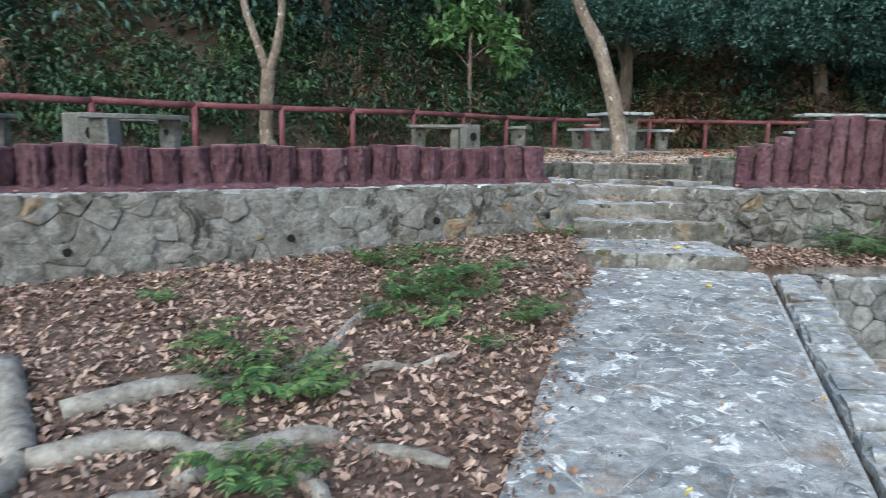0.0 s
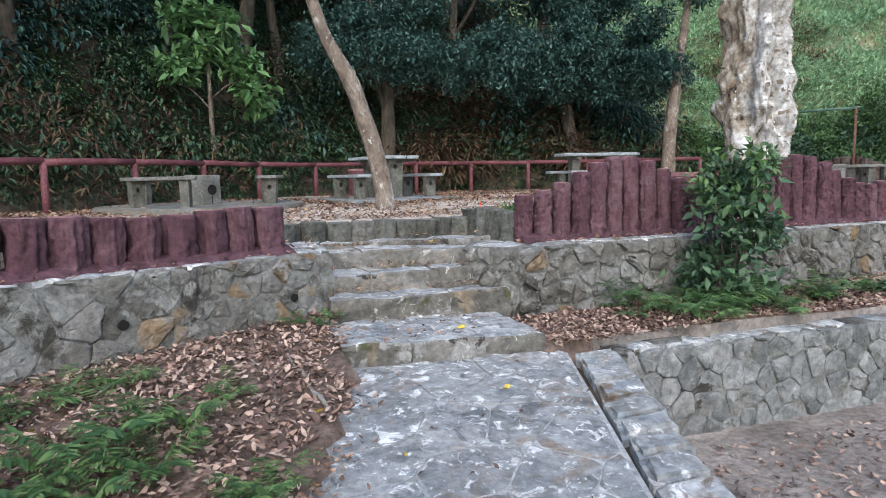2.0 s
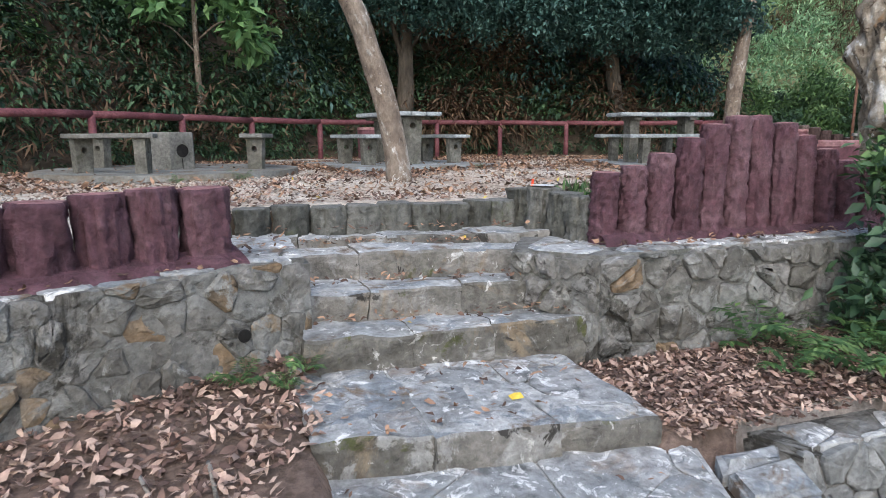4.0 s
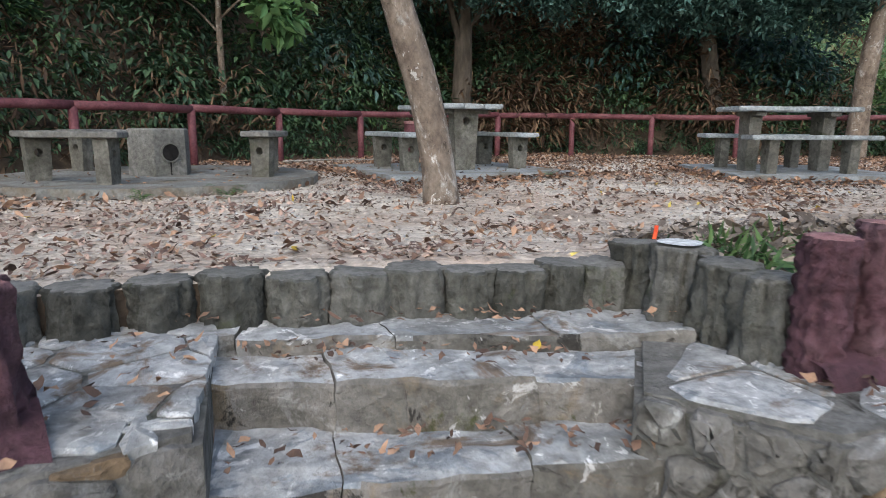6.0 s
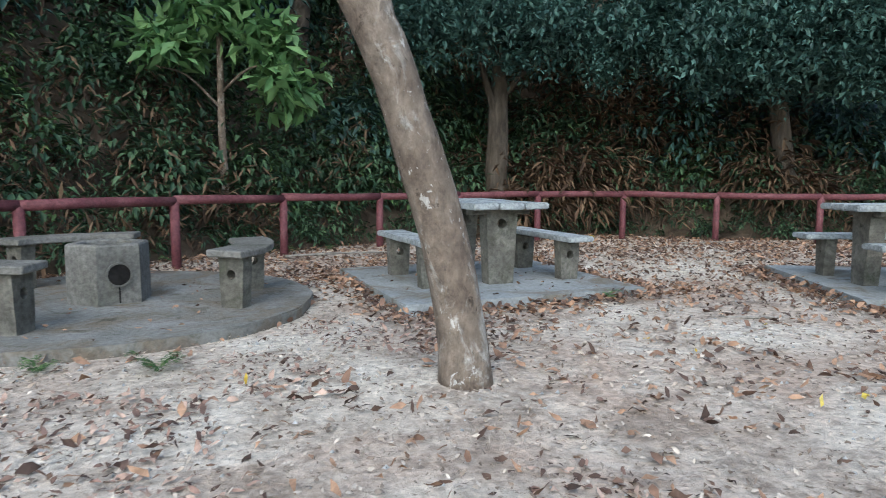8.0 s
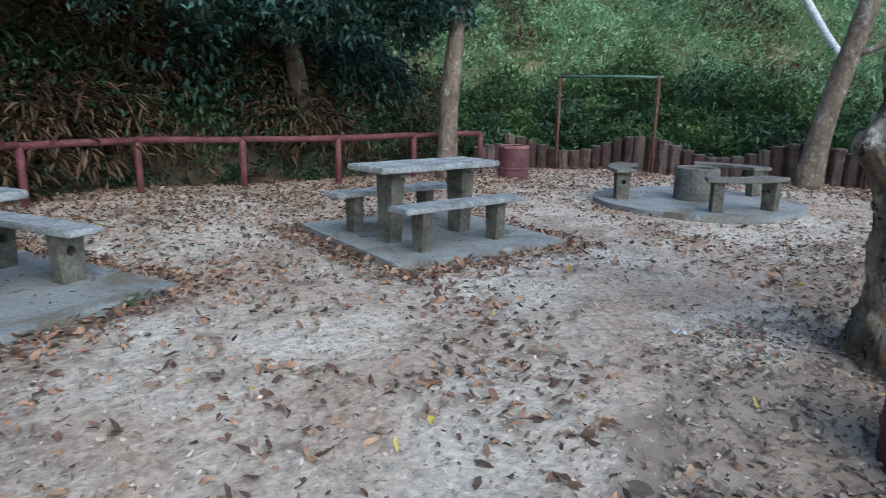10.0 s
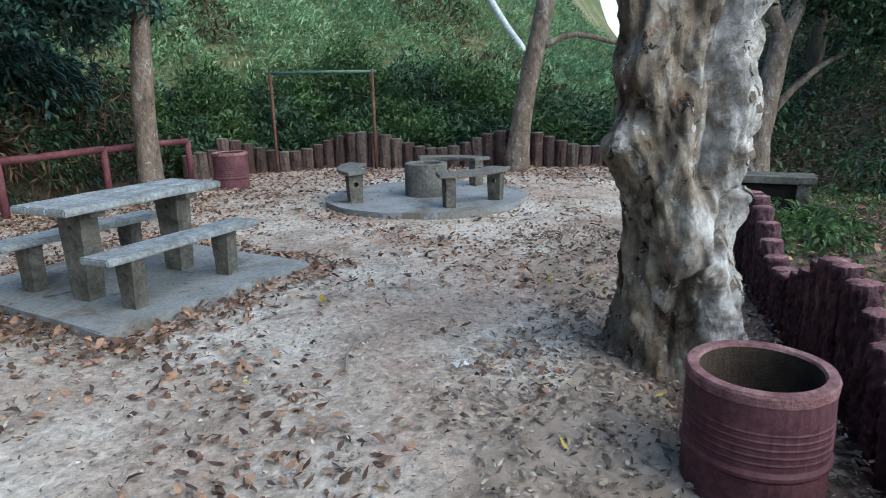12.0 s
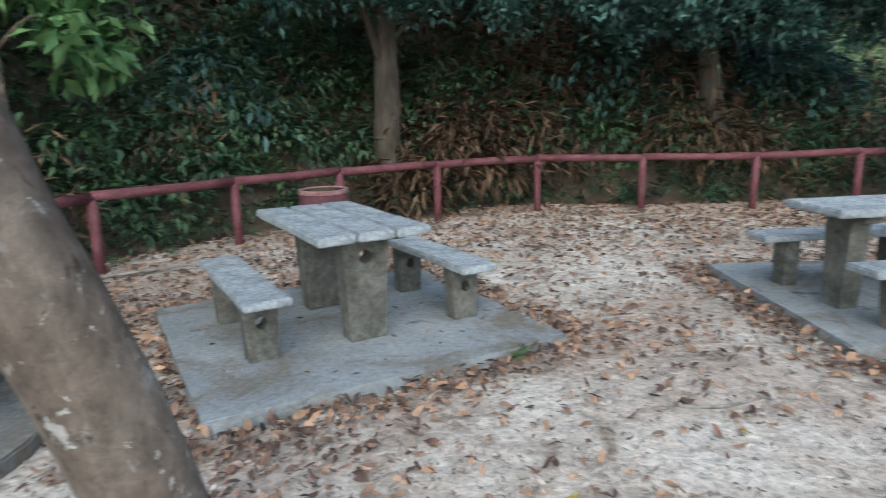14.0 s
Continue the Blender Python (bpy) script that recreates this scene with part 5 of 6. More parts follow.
for x, y, lean, rad in ((0.9, 18.3, 0.1, 0.09), (-6.5, 13.2, -0.2, 0.16), (-1.0, 19.2, 0.25, 0.12), (8.3, 19.5, 0.15, 0.13), (-4.6, 13.9, 0.1, 0.1), (3.6, 20, -0.2, 0.12)):
    z0 = float(ground_z(x, y))
    tree("tree", "shaded brown woodland tree on the slope",
         [(x, y, z0 - 0.1), (x + lean * 0.3, y, z0 + 1.2), (x + lean * 1.2, y, z0 + 3), (x + lean * 2, y, z0 + 6)], [rad * 1.3, rad, rad * 0.85, rad * 0.5],
         [([(x + lean * .9, y, z0 + 2.4), (x + lean + .5, y - .3, z0 + 3.3), (x + lean + .9, y - .5, z0 + 4.2)], rad * .45, rad * .2)],
         (M_LEAFDARK, [(x + lean * 2, y - .3, z0 + 5), (x + lean * 2 + .9, y - .6, z0 + 4.6), (x + lean * 2 - .9, y - .4, z0 + 5.6)], 1.25, 5000, 0.16), M_DARKBARK)

# added trees, crowns mostly out of view, that shade the slopes below
for x, y, lean in ((-6.0, 19.0, 0.2), (-1.5, 21.0, -0.2), (2.5, 19.5, 0.3), (6.5, 20.5, -0.2), (9.0, 21.5, 0.2), (11.5, 20.0, 0.1), (4.5, 23.0, 0.0), (-10, 15.5, 0.2), (24.0, 3.0, 0.1), (19.5, 0.5, 0.2)):
    z0 = float(ground_z(x, y))
    tree("tree", "tall woodland tree with a spreading crown added to shade the ground",
         [(x, y, z0 - 0.2), (x + lean, y - 0.1, z0 + 2), (x + lean * 2, y - 0.4, z0 + 4.5), (x + lean * 2.4, y - 0.6, z0 + 7)], [0.24, 0.18, 0.14, 0.08],
         [([(x + lean * 1.5, y - .2, z0 + 3.2), (x + 1.2, y - .9, z0 + 4.4), (x + 1.8, y - 1.4, z0 + 5.2)], 0.08, 0.03), ([(x + lean * 1.7, y - .3, z0 + 3.8), (x - 1.1, y - .8, z0 + 4.8), (x - 1.8, y - 1.2, z0 + 5.4)], 0.08, 0.03)],
         (M_LEAFDARK, [(x + 1.5, y - 1.2, z0 + 5.4), (x - 1.5, y - 1.1, z0 + 5.6), (x, y - 2.0, z0 + 5.2), (x, y, z0 + 6.8), (x + 1.2, y + 1, z0 + 6.2), (x - 1.3, y + .9, z0 + 6.4), (x + .4, y - 2.9, z0 + 4.6)], 1.45, 9000, 0.26), M_DARKBARK)

# added trees whose unseen overhead crowns darken the ground near the railing
for x, y in ((12.0, 18.2), (-1.6, 15.6)):
    z0 = float(ground_z(x, y))
    tree("tree", "tall woodland tree added to shade the railing side",
         [(x, y, z0 - 0.2), (x, y - 0.4, z0 + 2), (x + 0.2, y - 1.2, z0 + 4.2), (x + 0.2, y - 2.2, z0 + 6.5)], [0.15, 0.12, 0.10, 0.05],
         [([(x + .1, y - .9, z0 + 3.4), (x + 1.0, y - 2.0, z0 + 4.8), (x + 1.6, y - 3.2, z0 + 5.4)], 0.06, 0.02), ([(x + .1, y - 1.0, z0 + 3.8), (x - .9, y - 2.2, z0 + 5.0), (x - 1.5, y - 3.4, z0 + 5.6)], 0.06, 0.02)],
         (M_LEAFDARK, [(x + 1.5, y - 3.2, z0 + 5.8), (x - 1.5, y - 3.3, z0 + 6.0), (x, y - 2.6, z0 + 6.6), (x, y - 4.2, z0 + 6.0), (x + 1.4, y - 1.4, z0 + 6.2), (x - 1.4, y - 1.5, z0 + 6.4)], 1.5, 5000, 0.24), M_DARKBARK)

bm = bmesh.new()
tube(bm, spline([(23.6, 13.6, 7.0), (23.6, 12.9, 5.6), (23.6, 12.3, 4.7), (23.6, 11.8, 4.0), (23.7, 11.3, 3.2), (23.8, 10.8, 2.5), (23.9, 10.6, 2.0)], 20), [0.10] * 20, 12)
tagged(new("drain_pipe", mesh_of("drain_pipe", bm, M_WHITE, smooth=True)), "curved white plastic pipe running down the hillside", "pipe")

# ---------------------------------------------------------------- undergrowth on the slopes
def scatter(x0, x1, y0, y1, n, test):
    out = np.empty((0, 2))
    while len(out) < n:
        q = np.stack([RNG.uniform(x0, x1, 4 * n), RNG.uniform(y0, y1, 4 * n)], 1)
        out = np.concatenate([out, q[test(q[:, 0], q[:, 1])]])
    return out[:n]


def clumpy(x, y, f, seed):
    return np.sin(x * f + seed) * np.sin(y * f * 1.3 + seed * 2) + 0.6 * np.sin(x * f * 2.3 - y * f * 1.9 + seed) + 0.4 * np.sin(x * f * 5.1 + y * f * 4.3)


def undergrowth(name, label, n, area, test, material, size, height, seed, droop=0.1, slim=0.4):
    q = scatter(*area, n, test)
    z = ground_z(q[:, 0], q[:, 1])
    c = np.clip(0.5 + 0.45 * clumpy(q[:, 0], q[:, 1], 1.3, seed), 0.05, 1.3)
    up = RNG.uniform(0, 1, n) ** 0.8 * height * c
    P = np.stack([q[:, 0] + RNG.normal(0, 0.05, n), q[:, 1] - up * 0.15, z + up], 1)
    D = unit(n) + np.array([0, -0.4, -droop])
    N = unit(n) * 0.6 + np.array([0, -0.35, 1.0])
    L = size * RNG.uniform(0.55, 1.4, n)
    return tagged(new(name, leaves(name, P, D, N, L, L * slim, material)), label, "undergrowth", kind="stuff")


def bushes(name, label, n, per, area, test, material, size, rad, seed, slim=0.42):
    """Low domed shrubs: leaves on the outside of each mound, tips hanging outwards."""
    q = scatter(*area, n, test)
    z = ground_z(q[:, 0], q[:, 1])
    R = RNG.uniform(*rad, n)
    C = np.stack([q[:, 0], q[:, 1], z + R * RNG.uniform(0.1, 1.1, n)], 1)
    k = np.repeat(np.arange(n), per)
    U = unit(n * per)
    U[:, 2] = abs(U[:, 2]) * 1.1 - 0.3
    P = C[k] + U * (R[k] * RNG.uniform(0.7, 1.08, n * per) * (1 + 0.22 * np.sin(U[:, 0] * 7 + k) * np.sin(U[:, 1] * 6 + U[:, 2] * 5)))[:, None]
    D = U + unit(n * per) * 0.55 + np.array([0, 0, -0.55])
    N = U * 0.6 + unit(n * per) * 0.35 + np.array([0, 0, 0.8])
    L = size * RNG.uniform(0.55, 1.4, n * per)
    return tagged(new(name, leaves(name, P, D, N, L, L * slim, material, curl=-0.25)), label, "undergrowth", kind="stuff")


north = lambda x, y: (lambda d: (d > 0.5) & (d < 13) & (RNG.uniform(0, 1, len(x)) < 1.1 - d / 14))(outside(x, y))
near_n = lambda x, y: (lambda d: (d > 0.6) & (d < 6))(outside(x, y))
A_N = (-14, 14.6, 7, 32)
A_E = (14.2, 34, 6.5, 30)
bushes("undergrowth", "dense dark green shrubs covering the shaded slope", 1500, 95, A_N, lambda x, y: north(x, y) & (outside(x, y) > 1.0), M_LEAFDARK, 0.13, (0.30, 0.75), 1)
bushes("undergrowth", "bluish broad-leaved shrubs on the shaded slope", 420, 120, A_N, lambda x, y: north(x, y) & (outside(x, y) > 1.5) & (clumpy(x, y, 0.6, 4) > 0.2), M_LEAFBLUE, 0.19, (0.5, 1.15), 4, 0.34)
bushes("undergrowth", "mid-green creepers on the slope", 330, 80, A_N, lambda x, y: near_n(x, y) & (outside(x, y) > 1.1) & (clumpy(x, y, 0.8, 9) > 0.1), M_LEAFMID, 0.09, (0.15, 0.38), 9)
bushes("undergrowth", "low dark weeds and ferns along the railing", 520, 60, (-8, 14.4, 8, 19.5), lambda x, y: (lambda d: (d > 0.55) & (d < 1.9))(outside(x, y)), M_LEAFDARK, 0.085, (0.12, 0.30), 37, 0.3)
bushes("undergrowth", "hanging dry brown vines and dead fronds", 170, 90, (5.5, 11.5, 16.5, 24), lambda x, y: north(x, y) & (clumpy(x, y, 0.7, 1) > -0.2), M_DRYLEAF, 0.24, (0.4, 0.9), 29, 0.16)
bushes("undergrowth", "long arching pale-green blades on the slope", 330, 34, (3.0, 14.6, 13, 30), lambda x, y: north(x, y) & (outside(x, y) > 1.9) & (clumpy(x, y, 0.9, 6) > -0.1), M_BLADE, 0.34, (0.25, 0.6), 27, 0.13)
undergrowth("undergrowth", "dry brown brush on the slope", 26000, A_N, lambda x, y: north(x, y) & (clumpy(x, y, 0.5, 2) > 0.3), M_DRYLEAF, 0.2, 1.7, 2, 0.5, 0.16)
undergrowth("undergrowth", "rank mid-green weeds behind the palisade", 60000, A_E, lambda x, y: (lambda d: (d > 0.35) & (d < 3.5))(outside(x, y)), M_LEAFMID, 0.15, 1.15, 12, 0.2, 0.3)
undergrowth("undergrowth", "dark weeds behind the palisade", 40000, A_E, lambda x, y: (lambda d: (d > 0.35) & (d < 2.8))(outside(x, y)), M_LEAFDARK, 0.15, 1.0, 15, 0.2, 0.3)
undergrowth("grass", "light green grass and creepers on the open slope", 140000, A_E, lambda x, y: (lambda d: (d > 2.2) & (d < 24))(outside(x, y)), M_LEAFLIGHT, 0.20, 0.55, 17, 0.0, 0.22)
undergrowth("grass", "straw-coloured dry grass on the open slope", 34000, A_E, lambda x, y: (lambda d: (d > 4) & (d < 17))(outside(x, y)) & (clumpy(x, y, 0.4, 3) > 0.2), M_DRYLEAF, 0.22, 0.4, 19, 0.0, 0.14)
undergrowth("undergrowth", "dark woodland floor plants beyond the parapet", 40000, (9.5, 30, -6, 7), lambda x, y: (y < 6.85) & (RNG.uniform(0, 1, len(x)) < 0.7), M_LEAFMID, 0.11, 0.22, 21)
undergrowth("undergrowth", "dark shrubs under the trees beyond the parapet", 14000, (15, 32, -8, 7), lambda x, y: outside(x, y) > 0.3, M_LEAFDARK, 0.16, 0.9, 25)

bushes("undergrowth", "leafy green weeds round the block seat", 34, 50, (11.4, 13.4, 5.6, 6.7), lambda x, y: y < 6.7, M_LEAFMID, 0.10, (0.12, 0.26), 35)
bushes("undergrowth", "dark bushes under the trees beyond the parapet", 120, 90, (16.2, 30, -6, 7.6), lambda x, y: outside(x, y) > -0.6, M_LEAFDARK, 0.17, (0.5, 1.3), 31)

# ---------------------------------------------------------------- fallen leaves


def lay(name, label, n, area, test, size, material, tilt=0.35, lift=0.012):
    q = scatter(*area, n, test)
    P = np.stack([q[:, 0], q[:, 1], ground_z(q[:, 0], q[:, 1])], 1)
    return tagged(new(name, litter(name, P, size, material, lift, tilt)), label, "fallen leaves", kind="stuff")


def on_terrace(x, y):
    return (ground_z(x, y) > -0.16) & (outside(x, y) < 0.6)


def off_pads(x, y):
    """Clear of the raised slabs."""
    ok = np.ones(len(x), bool)
    for cx, cy, R in ((1.38, 12.35, 1.5), (12.55, 10.75, 1.38), (-3.15, 7.75, 1.5)):
        ok &= np.hypot(x - cx, y - cy) > R
    for cx, cy, a, w, h in ((4.45, 12.98, 11, 2.1, 2.05), (8.325, 12.07, -17, 1.9, 2.02)):
        c, s = math.cos(radians(a)), math.sin(radians(a))
        u, v = (x - cx) * c + (y - cy) * s, -(x - cx) * s + (y - cy) * c
        ok &= (abs(u) > w / 2) | (abs(v) > h / 2)
    return ok


def round_pads(x, y):
    near = np.zeros(len(x), bool)
    for cx, cy, a, w, h in ((4.45, 12.98, 11, 2.1, 2.05), (8.325, 12.07, -17, 1.9, 2.02)):
        c, s = math.cos(radians(a)), math.sin(radians(a))
        u, v = (x - cx) * c + (y - cy) * s, -(x - cx) * s + (y - cy) * c
        near |= (abs(u) < w / 2 + 0.3) & (abs(v) < h / 2 + 0.3)
    return near & off_pads(x, y)


T_AREA = (-6, 17, 5, 17.5)
lay("fallen_leaves", "pinkish-brown leaves trodden into the sand", 7000, (-4, 4.2, 8.1, 14.5), lambda x, y: on_terrace(x, y) & off_pads(x, y) & (clumpy(x, y, 1.0, 3) > 0.15 * (x - 2.5)), 0.048, M_FALLENRED)
lay("fallen_leaves", "curled brown leaves gathered in loose drifts", 4400, (3.5, 13, 8.6, 15.5), lambda x, y: on_terrace(x, y) & off_pads(x, y) & (clumpy(x, y, 1.6, 8) > 0.35 - 0.5 * (RNG.uniform(0, 1, len(x)) > 0.75) - 0.12 * (y - 10)), 0.066, M_FALLEN, 0.45, 0.012)
undergrowth("grass", "tuft of grass behind the log stubs", 420, (4.12, 5.3, 7.35, 8.3), lambda x, y: clumpy(x, y, 4.0, 2) > -0.1, M_FERN, 0.10, 0.10, 33, -0.5, 0.2)
lay("fallen_leaves", "mixed dead leaves heaped behind the log stubs", 900, (4.1, 5.6, 7.3, 8.6), lambda x, y: x > 4.1, 0.085, M_FALLENGREY, 0.5, 0.03)
lay("fallen_leaves", "brown dead leaves strewn over the sand", 5200, T_AREA, lambda x, y: on_terrace(x, y) & off_pads(x, y) & (clumpy(x, y, 0.9, 5) > 0.1 - 0.5 * (RNG.uniform(0, 1, len(x)) > 0.7)), 0.07, M_FALLEN, 0.5)
lay("fallen_leaves", "drift of dead leaves below the railing", 14000, T_AREA, lambda x, y: on_terrace(x, y) & off_pads(x, y) & (outside(x, y) > -3.2 + 2.4 * RNG.uniform(0, 1, len(x))), 0.075, M_FALLEN)
lay("fallen_leaves", "dead leaves heaped against the table slabs", 2600, T_AREA, round_pads, 0.072, M_FALLEN, 0.5, 0.03)
lay("fallen_leaves", "leaf litter round the paperbark and the litter drum", 4500, (5, 11, 7.2, 9.6), lambda x, y: on_terrace(x, y) & (y < 8.9 + 0.3 * np.sin(x * 2)), 0.048, M_FALLENGREY, 0.4)
lay("fallen_leaves", "small pale leaf fragments on the sand", 36000, (-4, 14, 7, 16), lambda x, y: on_terrace(x, y) & off_pads(x, y), 0.03, M_CHIP)
lay("fallen_leaves", "thick reddish leaf litter on the bank below the wall", 50000, (-7, 2.4, -1, 7.2), lambda x, y: (y < wall_y(x) - 0.02) & (x < path_left(y) + 0.12 * np.sin(y * 5)), 0.056, M_FALLENRED, 0.45, 0.02)
lay("fallen_leaves", "brown leaf litter on the bank beyond the parapet", 16000, (10.5, 26, -5, 6.6), lambda x, y: y < 6.6, 0.12, M_FALLEN, 0.4, 0.03)
lay("fallen_leaves", "leaf litter in the planting bed", 13000, (3.65, 9.5, 5.75, 6.7), lambda x, y: x > 3.65, 0.052, M_FALLENRED, 0.4, 0.015)
lay("fallen_leaves", "dead leaves on the lower yard", 9000, (2.5, 11, 0, 5.3), lambda x, y: x > path_right(y) + 0.42, 0.055, M_FALLENRED)
lay("fallen_leaves", "yellow leaves scattered on the ground", 90, (-3, 9, 0, 11), lambda x, y: (on_terrace(x, y) & off_pads(x, y)) | ((y < wall_y(x) - 0.1) & (x < path_left(y) - 0.05)), 0.065, M_YELLOW)


def lay_on(name, label, pts, size, material, lift=0.006):
    return tagged(new(name, litter(name, np.array(pts), size, material, lift, 0.25)), label, "fallen leaves", kind="stuff")


pts = []
for cy, k, x0, x1, zt in ((6.80, -0.10, 2.3, 3.7, -0.52), (7.09, -0.12, 2.3, 3.6, -0.365), (7.40, -0.22, 2.25, 3.5, -0.205), (7.67, -0.20, 1.9, 3.9, -0.145)):
    for i in range(80):
        x = r.uniform(x0, x1)
        pts.append((x, cy + k * (x - 2.95) + r.uniform(0.06, 0.26), zt + 0.012))
for i in range(70):
    x = r.uniform(2.2, 3.55)
    pts.append((x, r.uniform(6.05, 6.75), -0.715))
for i in range(110):
    y = r.uniform(0.5, 5.8)
    pts.append((r.uniform(float(path_left(y)), float(path_right(y))), y, float(path_z(y)) + 0.012))
for i in range(480):
    y = r.uniform(0.5, 6)
    pts.append((float(path_left(y)) - 0.03 + abs(r.gauss(0, 0.06 + 0.07 * abs(math.sin(y * 2.1)))), y, float(path_z(y)) + 0.012))
lay_on("fallen_leaves", "dead leaves lying on the steps and the path", pts, 0.044, M_FALLEN)
lay_on("fallen_leaves", "single yellow leaves on the steps and the path",
       [(2.75, 6.9, -0.52), (2.6, 3.1, -0.94), (1.9, 3.5, -0.93), (2.9, 5.2, -0.87), (2.5, 2.4, -0.96), (3.1, 6.2, -0.71), (2.1, 4.6, -0.9), (3.3, 7.5, -0.2), (1.6, 2.3, -0.97)], 0.065, M_YELLOW)
pts = []
for lxx, lyy, lz, lh in left_logs[:26]:
    for i in range(5):
        pts.append((lxx + r.uniform(-.12, .12), lyy - r.uniform(0.14, 0.25), LW + 0.02))
for i in range(90):
    x = r.uniform(1.25, 2.2)
    pts.append((x, wall_y(x) + r.uniform(0.15, 0.9), LW + 0.02))
for i in range(260):
    x = r.uniform(3.95, 9.5)
    pts.append((x, r.uniform(6.82, 7.02), RW + 0.02))
for i in range(70):
    a, q = r.uniform(0, 6.28), math.sqrt(r.random())
    pts.append((1.38 + 1.4 * q * math.cos(a), 12.35 + 1.4 * q * math.sin(a), 0.075))
    pts.append((4.45 + r.uniform(-.95, .95), 12.98 + r.uniform(-.95, .95), 0.075))
    pts.append((12.55 + 1.3 * q * math.cos(a), 10.75 + 1.3 * q * math.sin(a), 0.075))
lay_on("fallen_leaves", "dead leaves caught on wall tops and slabs", pts, 0.045, M_FALLEN)


# ---------------------------------------------------------------- ferns, shrub, roots
def frond_mesh(seed):
    """One arching frond, a metre long, with paired leaflets along its stalk."""
    rr = np.random.default_rng(seed)
    up = rr.uniform(0.55, 1.3)
    arc = lambda t: np.array([t, 0.08 * math.sin(t * 3 + seed), up * (1.5 * t - 1.2 * t * t)])
    P, D, N, L = [], [], [], []
    for k in range(2, 17):
        t = k / 16
        for sg in (-1, 1):
            P.append(arc(t))
            D.append(np.array([0.5 + rr.normal(0, .1), sg, -0.15 + rr.normal(0, .15)]))
            N.append(np.array([0.25, rr.normal(0, .2), 1.0]))
            L.append(0.26 * math.sin(math.pi * min(1, 0.16 + 0.84 * t)) * rr.uniform(0.8, 1.2) + 0.012)
    for k in range(8):
        P.append(arc(k / 8))
        D.append(arc((k + 1) / 8) - arc(k / 8))
        N.append(np.array([0, 0, 1.0]))
        L.append(0.15)
    L = np.array(L)
    W = L * 0.30
    W[-8:] = 0.022
    return leaves("frond", np.array(P), np.array(D), np.array(N), L, W, M_FERN, 0.1)


FRONDS = [frond_mesh(k) for k in range(6)]


def fern(x, y, z, spread, seed, n=9):
    """A tuft of single arching fronds."""
    rr = random.Random(seed)
    f = thing("fern", x, y, z, "small bright green fern growing from leaf litter", "fern", "ferns on the banks")
    for i in range(n):
        k = spread * rr.uniform(0.7, 1.15)
        part("frond", FRONDS[rr.randrange(6)], M_FERN, f, at=pose(0, 0, 0, rr.uniform(-12, 12), rr.uniform(-16, 8), 360 * i / n + rr.uniform(-24, 24)) @ Matrix.Diagonal((k, k, k, 1)))
    return f


r = random.Random(11)
spots = [(-0.25, 3.45, 0.34), (-0.05, 3.3, 0.3), (0.12, 3.22, 0.26), (-0.35, 3.3, 0.28), (-0.1, 2.5, 0.26), (0.08, 2.45, 0.24), (0.62, 4.9, 0.36), (0.85, 5.1, 0.34), (1.0, 4.8, 0.3), (0.5, 4.7, 0.3),
         (1.15, 5.15, 0.3), (0.75, 4.6, 0.3), (1.45, 4.45, 0.28), (1.3, 4.3, 0.22), (0.95, 5.3, 0.22), (0.3, 5.55, 0.26), (0.55, 5.75, 0.26), (0.8, 5.9, 0.22), (1.9, 6.72, 0.16), (2.2, 6.78, 0.15), (2.08, 6.62, 0.13),
         (0.15, 5.6, 0.24), (0.7, 4.25, 0.26), (1.05, 3.9, 0.22), (-0.6, 3.8, 0.24), (0.35, 4.35, 0.26), (1.35, 5.5, 0.2), (-1.2, 4.6, 0.22)]
for x, y, s in spots:
    fern(x, y, float(ground_z(x, y)) + 0.01, s, int(x * 100) + int(y * 1000) + 5000)
for i in range(34):
    x, y = 4.6 + 4.6 * r.random(), r.uniform(5.75, 6.6)
    fern(x, y, float(ground_z(x, y)), r.uniform(0.2, 0.36), 300 + i)
for x, y in ((2.1, 10.55), (1.5, 10.7), (1.75, 7.75), (2.05, 7.9), (4.35, 7.75), (4.5, 7.9), (1.3, 14.9), (2.6, 15.9), (3.1, 16.2), (0.7, 14.2), (4.0, 16.7), (6.6, 17.2), (5.3, 12.05)):
    fern(x, y, float(ground_z(x, y)), r.uniform(0.10, 0.17), int(x * 77 + y * 13))

shrub = thing("shrub", 5.85, 6.40, -0.8, "leafy dark green shrub growing against the wall", "shrub")
for i in range(7):
    a = i * 0.9
    bm = bmesh.new()
    tube(bm, spline([(0, 0, 0), (0.12 * math.cos(a), 0.1 * math.sin(a), 0.4), (0.3 * math.cos(a), 0.2 * math.sin(a), 0.95)], 6), np.linspace(0.018, 0.006, 6), 6)
    part("stem", bm, M_DARKBARK, shrub, smooth=True)
hubs = np.array([(0.5 * math.cos(k * 2.4) * math.sqrt((k % 11) / 11), 0.28 * math.sin(k * 2.4) - 0.02, 0.12 + 1.2 * ((k * 7) % 23) / 23) for k in range(46)])
hubs[:, 0] *= 1.0 - 0.35 * hubs[:, 2]
q = hubs[RNG.integers(0, len(hubs), 1700)] + RNG.normal(0, 0.085, (1700, 3))
D = unit(1700) + np.array([0, -0.2, -0.2])
L = 0.105 * RNG.uniform(0.6, 1.4, 1700)
part("foliage", leaves("foliage", q, D, unit(1700) * 0.5 + np.array([0, -0.4, 1.0]), L, L * 0.5, M_SHRUB), M_SHRUB, shrub)
q = hubs[hubs[:, 2] > 0.8][RNG.integers(0, int((hubs[:, 2] > 0.8).sum()), 500)] + RNG.normal(0, 0.08, (500, 3)) + np.array([0, 0, 0.06])
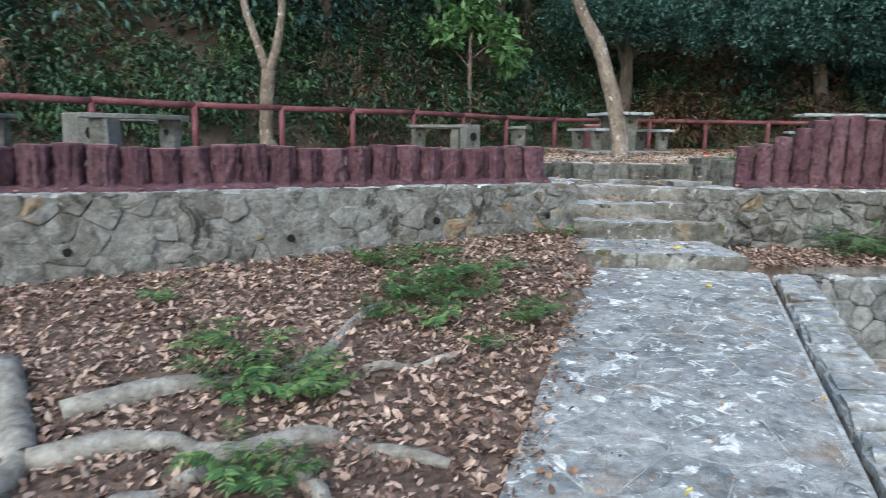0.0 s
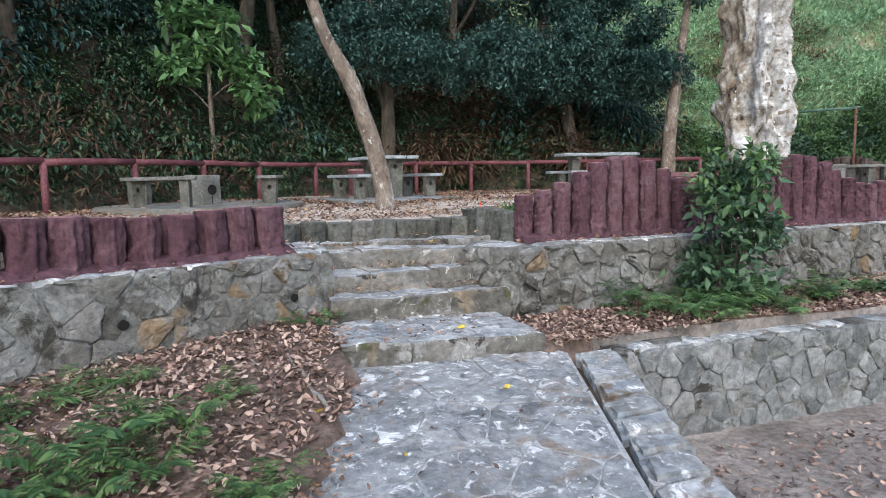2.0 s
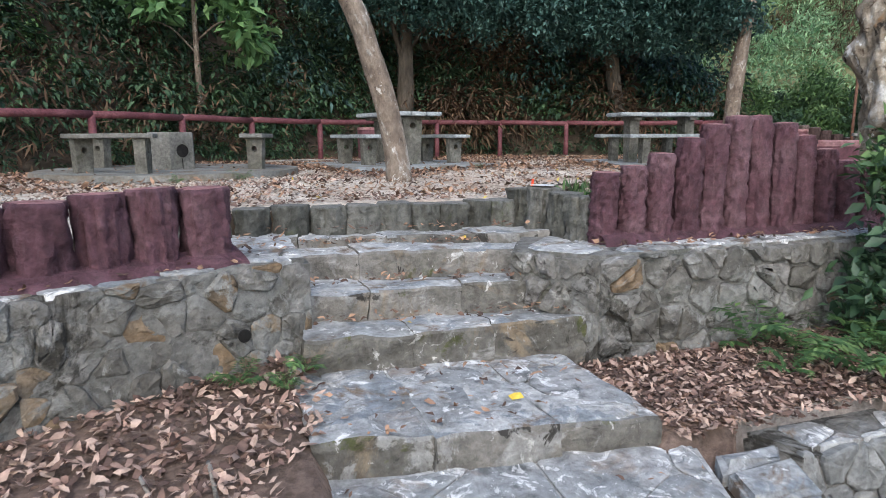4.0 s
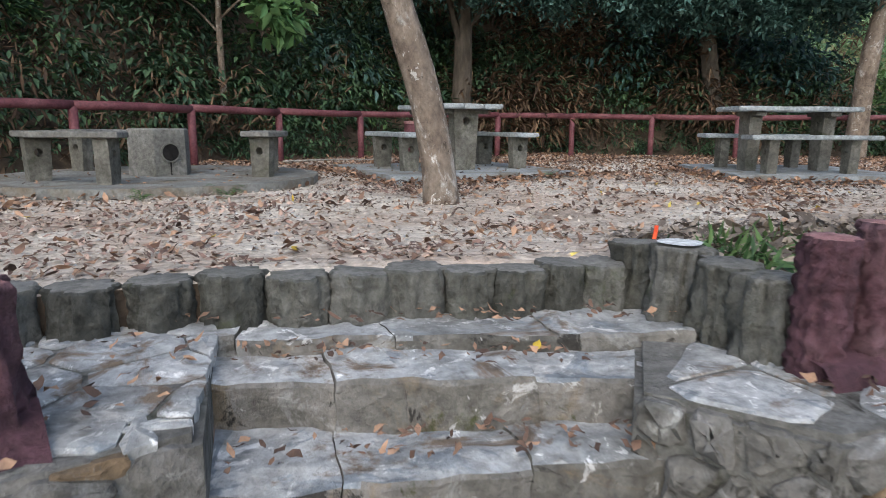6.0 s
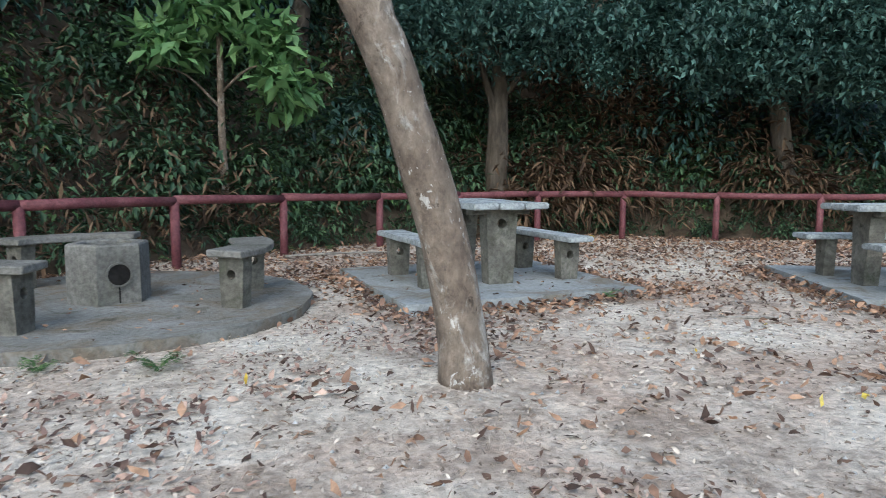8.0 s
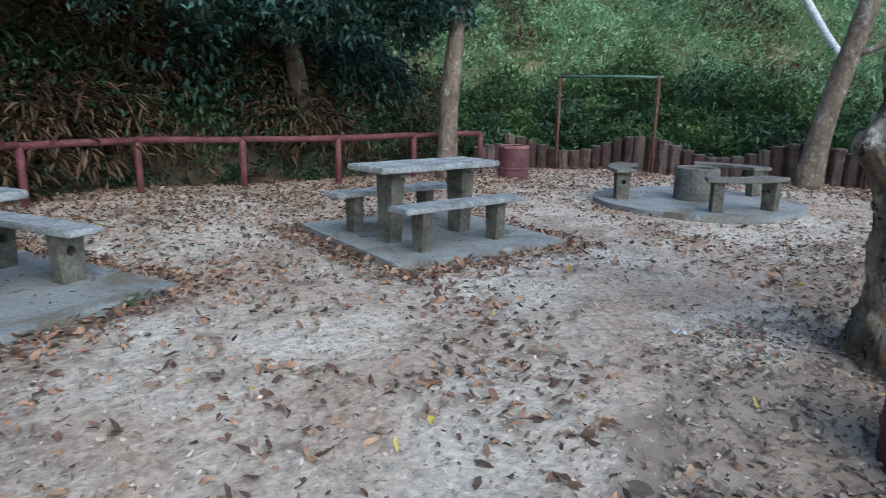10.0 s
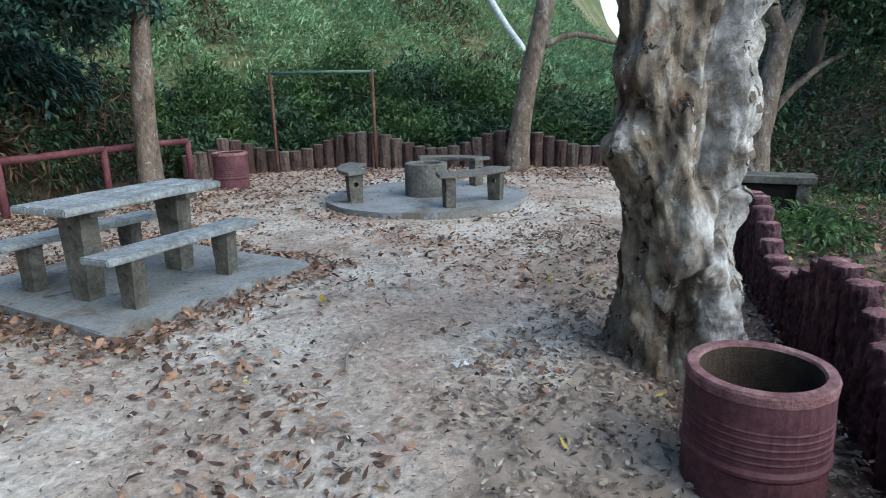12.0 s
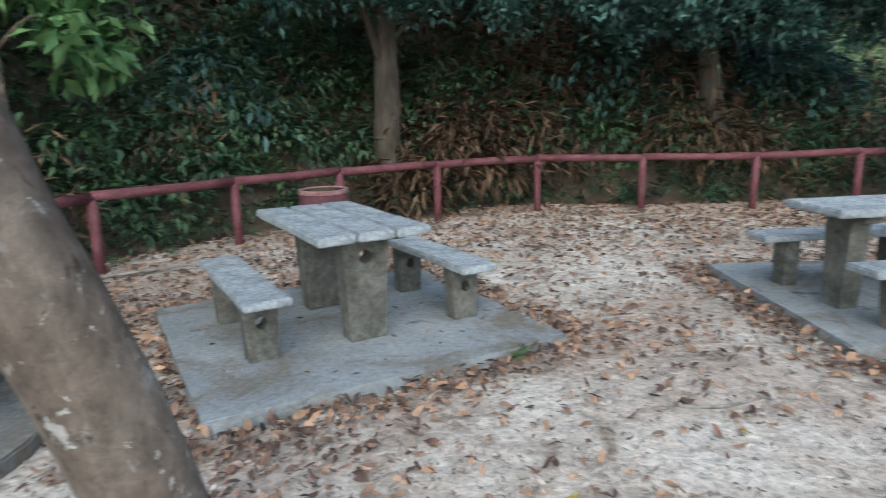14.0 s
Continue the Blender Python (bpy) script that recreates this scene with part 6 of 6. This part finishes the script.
L = 0.09 * RNG.uniform(0.6, 1.4, 500)
part("young_foliage", leaves("young_foliage", q, unit(500), unit(500) * 0.5 + np.array([0, -0.4, 1.0]), L, L * 0.5, M_LEAFMID), M_LEAFMID, shrub, "lighter young leaves")

for pts, r0, r1 in (([(-1.05, 3.05), (-0.6, 3.35), (-0.15, 3.5), (0.05, 3.75), (0.15, 4.2), (0.35, 4.6)], 0.07, 0.03),
                    ([(-0.95, 2.62), (-0.5, 2.78), (-0.15, 2.7), (0.2, 2.85), (0.45, 2.72), (0.75, 2.6)], 0.07, 0.028),
                    ([(-0.15, 2.7), (-0.25, 2.5), (-0.5, 2.3)], 0.045, 0.03), ([(0.1, 2.6), (0.25, 2.4), (0.35, 2.2)], 0.045, 0.03),
                    ([(-1.6, 3.5), (-1.25, 3.0), (-1.0, 2.6), (-0.95, 2.3)], 0.09, 0.06), ([(1.85, 5.2), (1.8, 5.7), (1.75, 6.1)], 0.016, 0.008),
                    ([(0.3, 3.6), (0.75, 3.75), (1.1, 4.0)], 0.03, 0.012)):
    bm = bmesh.new()
    P = spline([(x, y, 0) for x, y in pts], 18)
    tube(bm, [(p.x, p.y, float(ground_z(p.x, p.y)) + 0.012 + 0.02 * math.sin(i * 0.9)) for i, p in enumerate(P)], np.linspace(r0, r1, 18), 9, 0.3, 7)
    tagged(new("tree_root", mesh_of("tree_root", bm, M_ROOT, smooth=True)), "pale gnarled surface root crossing the leaf litter", "root")

tape = thing("marker_tape", 4.02, 7.95, 0.05, "small strip of orange tape sticking up", "tape")
bm = bmesh.new()
box(bm, 0.018, 0.006, 0.06, bevel=0.002)
part("strip", bm, M_ORANGE, tape, at=pose(0, 0, 0.07, 0, 8, 0))

# weep holes in the west wall, solid black plugs painting their dark insides, stray sticks, stones and scraps
for x, z in ((-2.15, -0.62), (-0.55, -0.60), (0.75, -0.50), (1.92, -0.50), (-4.2, -0.66)):
    bm = bmesh.new()
    rings = lathe(bm, [(0.034, 0.0), (0.033, 0.030), (0.027, 0.034)], 14)
    bm.faces.new(rings[-1])
    part("weep_hole", bm, M_DARK, bpy.data.objects["wall_west"], "black drain hole", at=pose(x, wall_y(x) - 0.004, z, 90, 0, 22.8))
for pts, rad in (([(2.55, 15.2, 0.03), (3.2, 15.28, 0.05), (4.0, 15.42, 0.04)], 0.018), ([(7.0, 9.7, 0.02), (7.25, 9.78, 0.03), (7.5, 9.75, 0.02)], 0.01), ([(5.75, 11.2, 0.02), (5.95, 11.1, 0.03), (6.2, 11.12, 0.02)], 0.012),
                 ([(1.55, 5.2, -0.84), (1.62, 5.7, -0.78), (1.5, 6.15, -0.73)], 0.012), ([(8.3, 16.0, 0.03), (8.8, 15.85, 0.05), (9.3, 15.9, 0.03)], 0.013)):
    bm = bmesh.new()
    tube(bm, spline(pts, 10), np.linspace(rad, rad * 0.5, 10), 7, 0.2, 9)
    tagged(new("fallen_branch", mesh_of("fallen_branch", bm, M_ROOT, smooth=True)), "thin pale dead branch lying on the ground", "branch")
n = 2600
q = scatter(-4, 13, 7, 16, n, lambda x, y: on_terrace(x, y) & off_pads(x, y))
P = np.stack([q[:, 0], q[:, 1], ground_z(q[:, 0], q[:, 1]) + 0.002], 1)
ico = np.array([(1, 0, 0), (-1, 0, 0), (0, 1, 0), (0, -1, 0), (0, 0, 1), (0, 0, -1)], float)
V = P[:, None, :] + ico[None] * (RNG.uniform(0.004, 0.016, (n, 1, 1)) * RNG.uniform(0.6, 1.2, (n, 6, 1)))
F = [(0, 2, 4), (2, 1, 4), (1, 3, 4), (3, 0, 4)]
me = bpy.data.meshes.new("pebbles")
me.from_pydata(V.reshape(-1, 3).tolist(), [], [tuple(6 * i + k for k in f) for i in range(n) for f in F])
me.materials.append(M_DMORTAR)
tagged(new("pebbles", me), "small pale pebbles strewn over the sand", "pebbles", kind="stuff")
for x, y, a in ((5.85, 7.42, 20), (6.05, 7.6, 70), (7.2, 9.1, 40)):
    bm = bmesh.new()
    bmesh.ops.create_grid(bm, x_segments=4, y_segments=4, size=0.04)
    for v in bm.verts:
        v.co.z += 0.012 * noise.noise(v.co * 40 + Vector((x, y, 0))) + 0.01
    ob = new("paper_scrap", mesh_of("paper_scrap", bm, M_WHITE))
    ob.matrix_basis = pose(x, y, float(ground_z(x, y)) + 0.006, 0, 0, a)
    tagged(ob, "crumpled scrap of white paper on the ground", "litter")
bm = bmesh.new()
bmesh.ops.create_grid(bm, x_segments=3, y_segments=3, size=0.03)
bmark = part("paint_mark", bm, M_YELLOW, bench_e, "dab of yellow paint", at=pose(-0.60, -0.138, 0.385, 90, 0, 0))
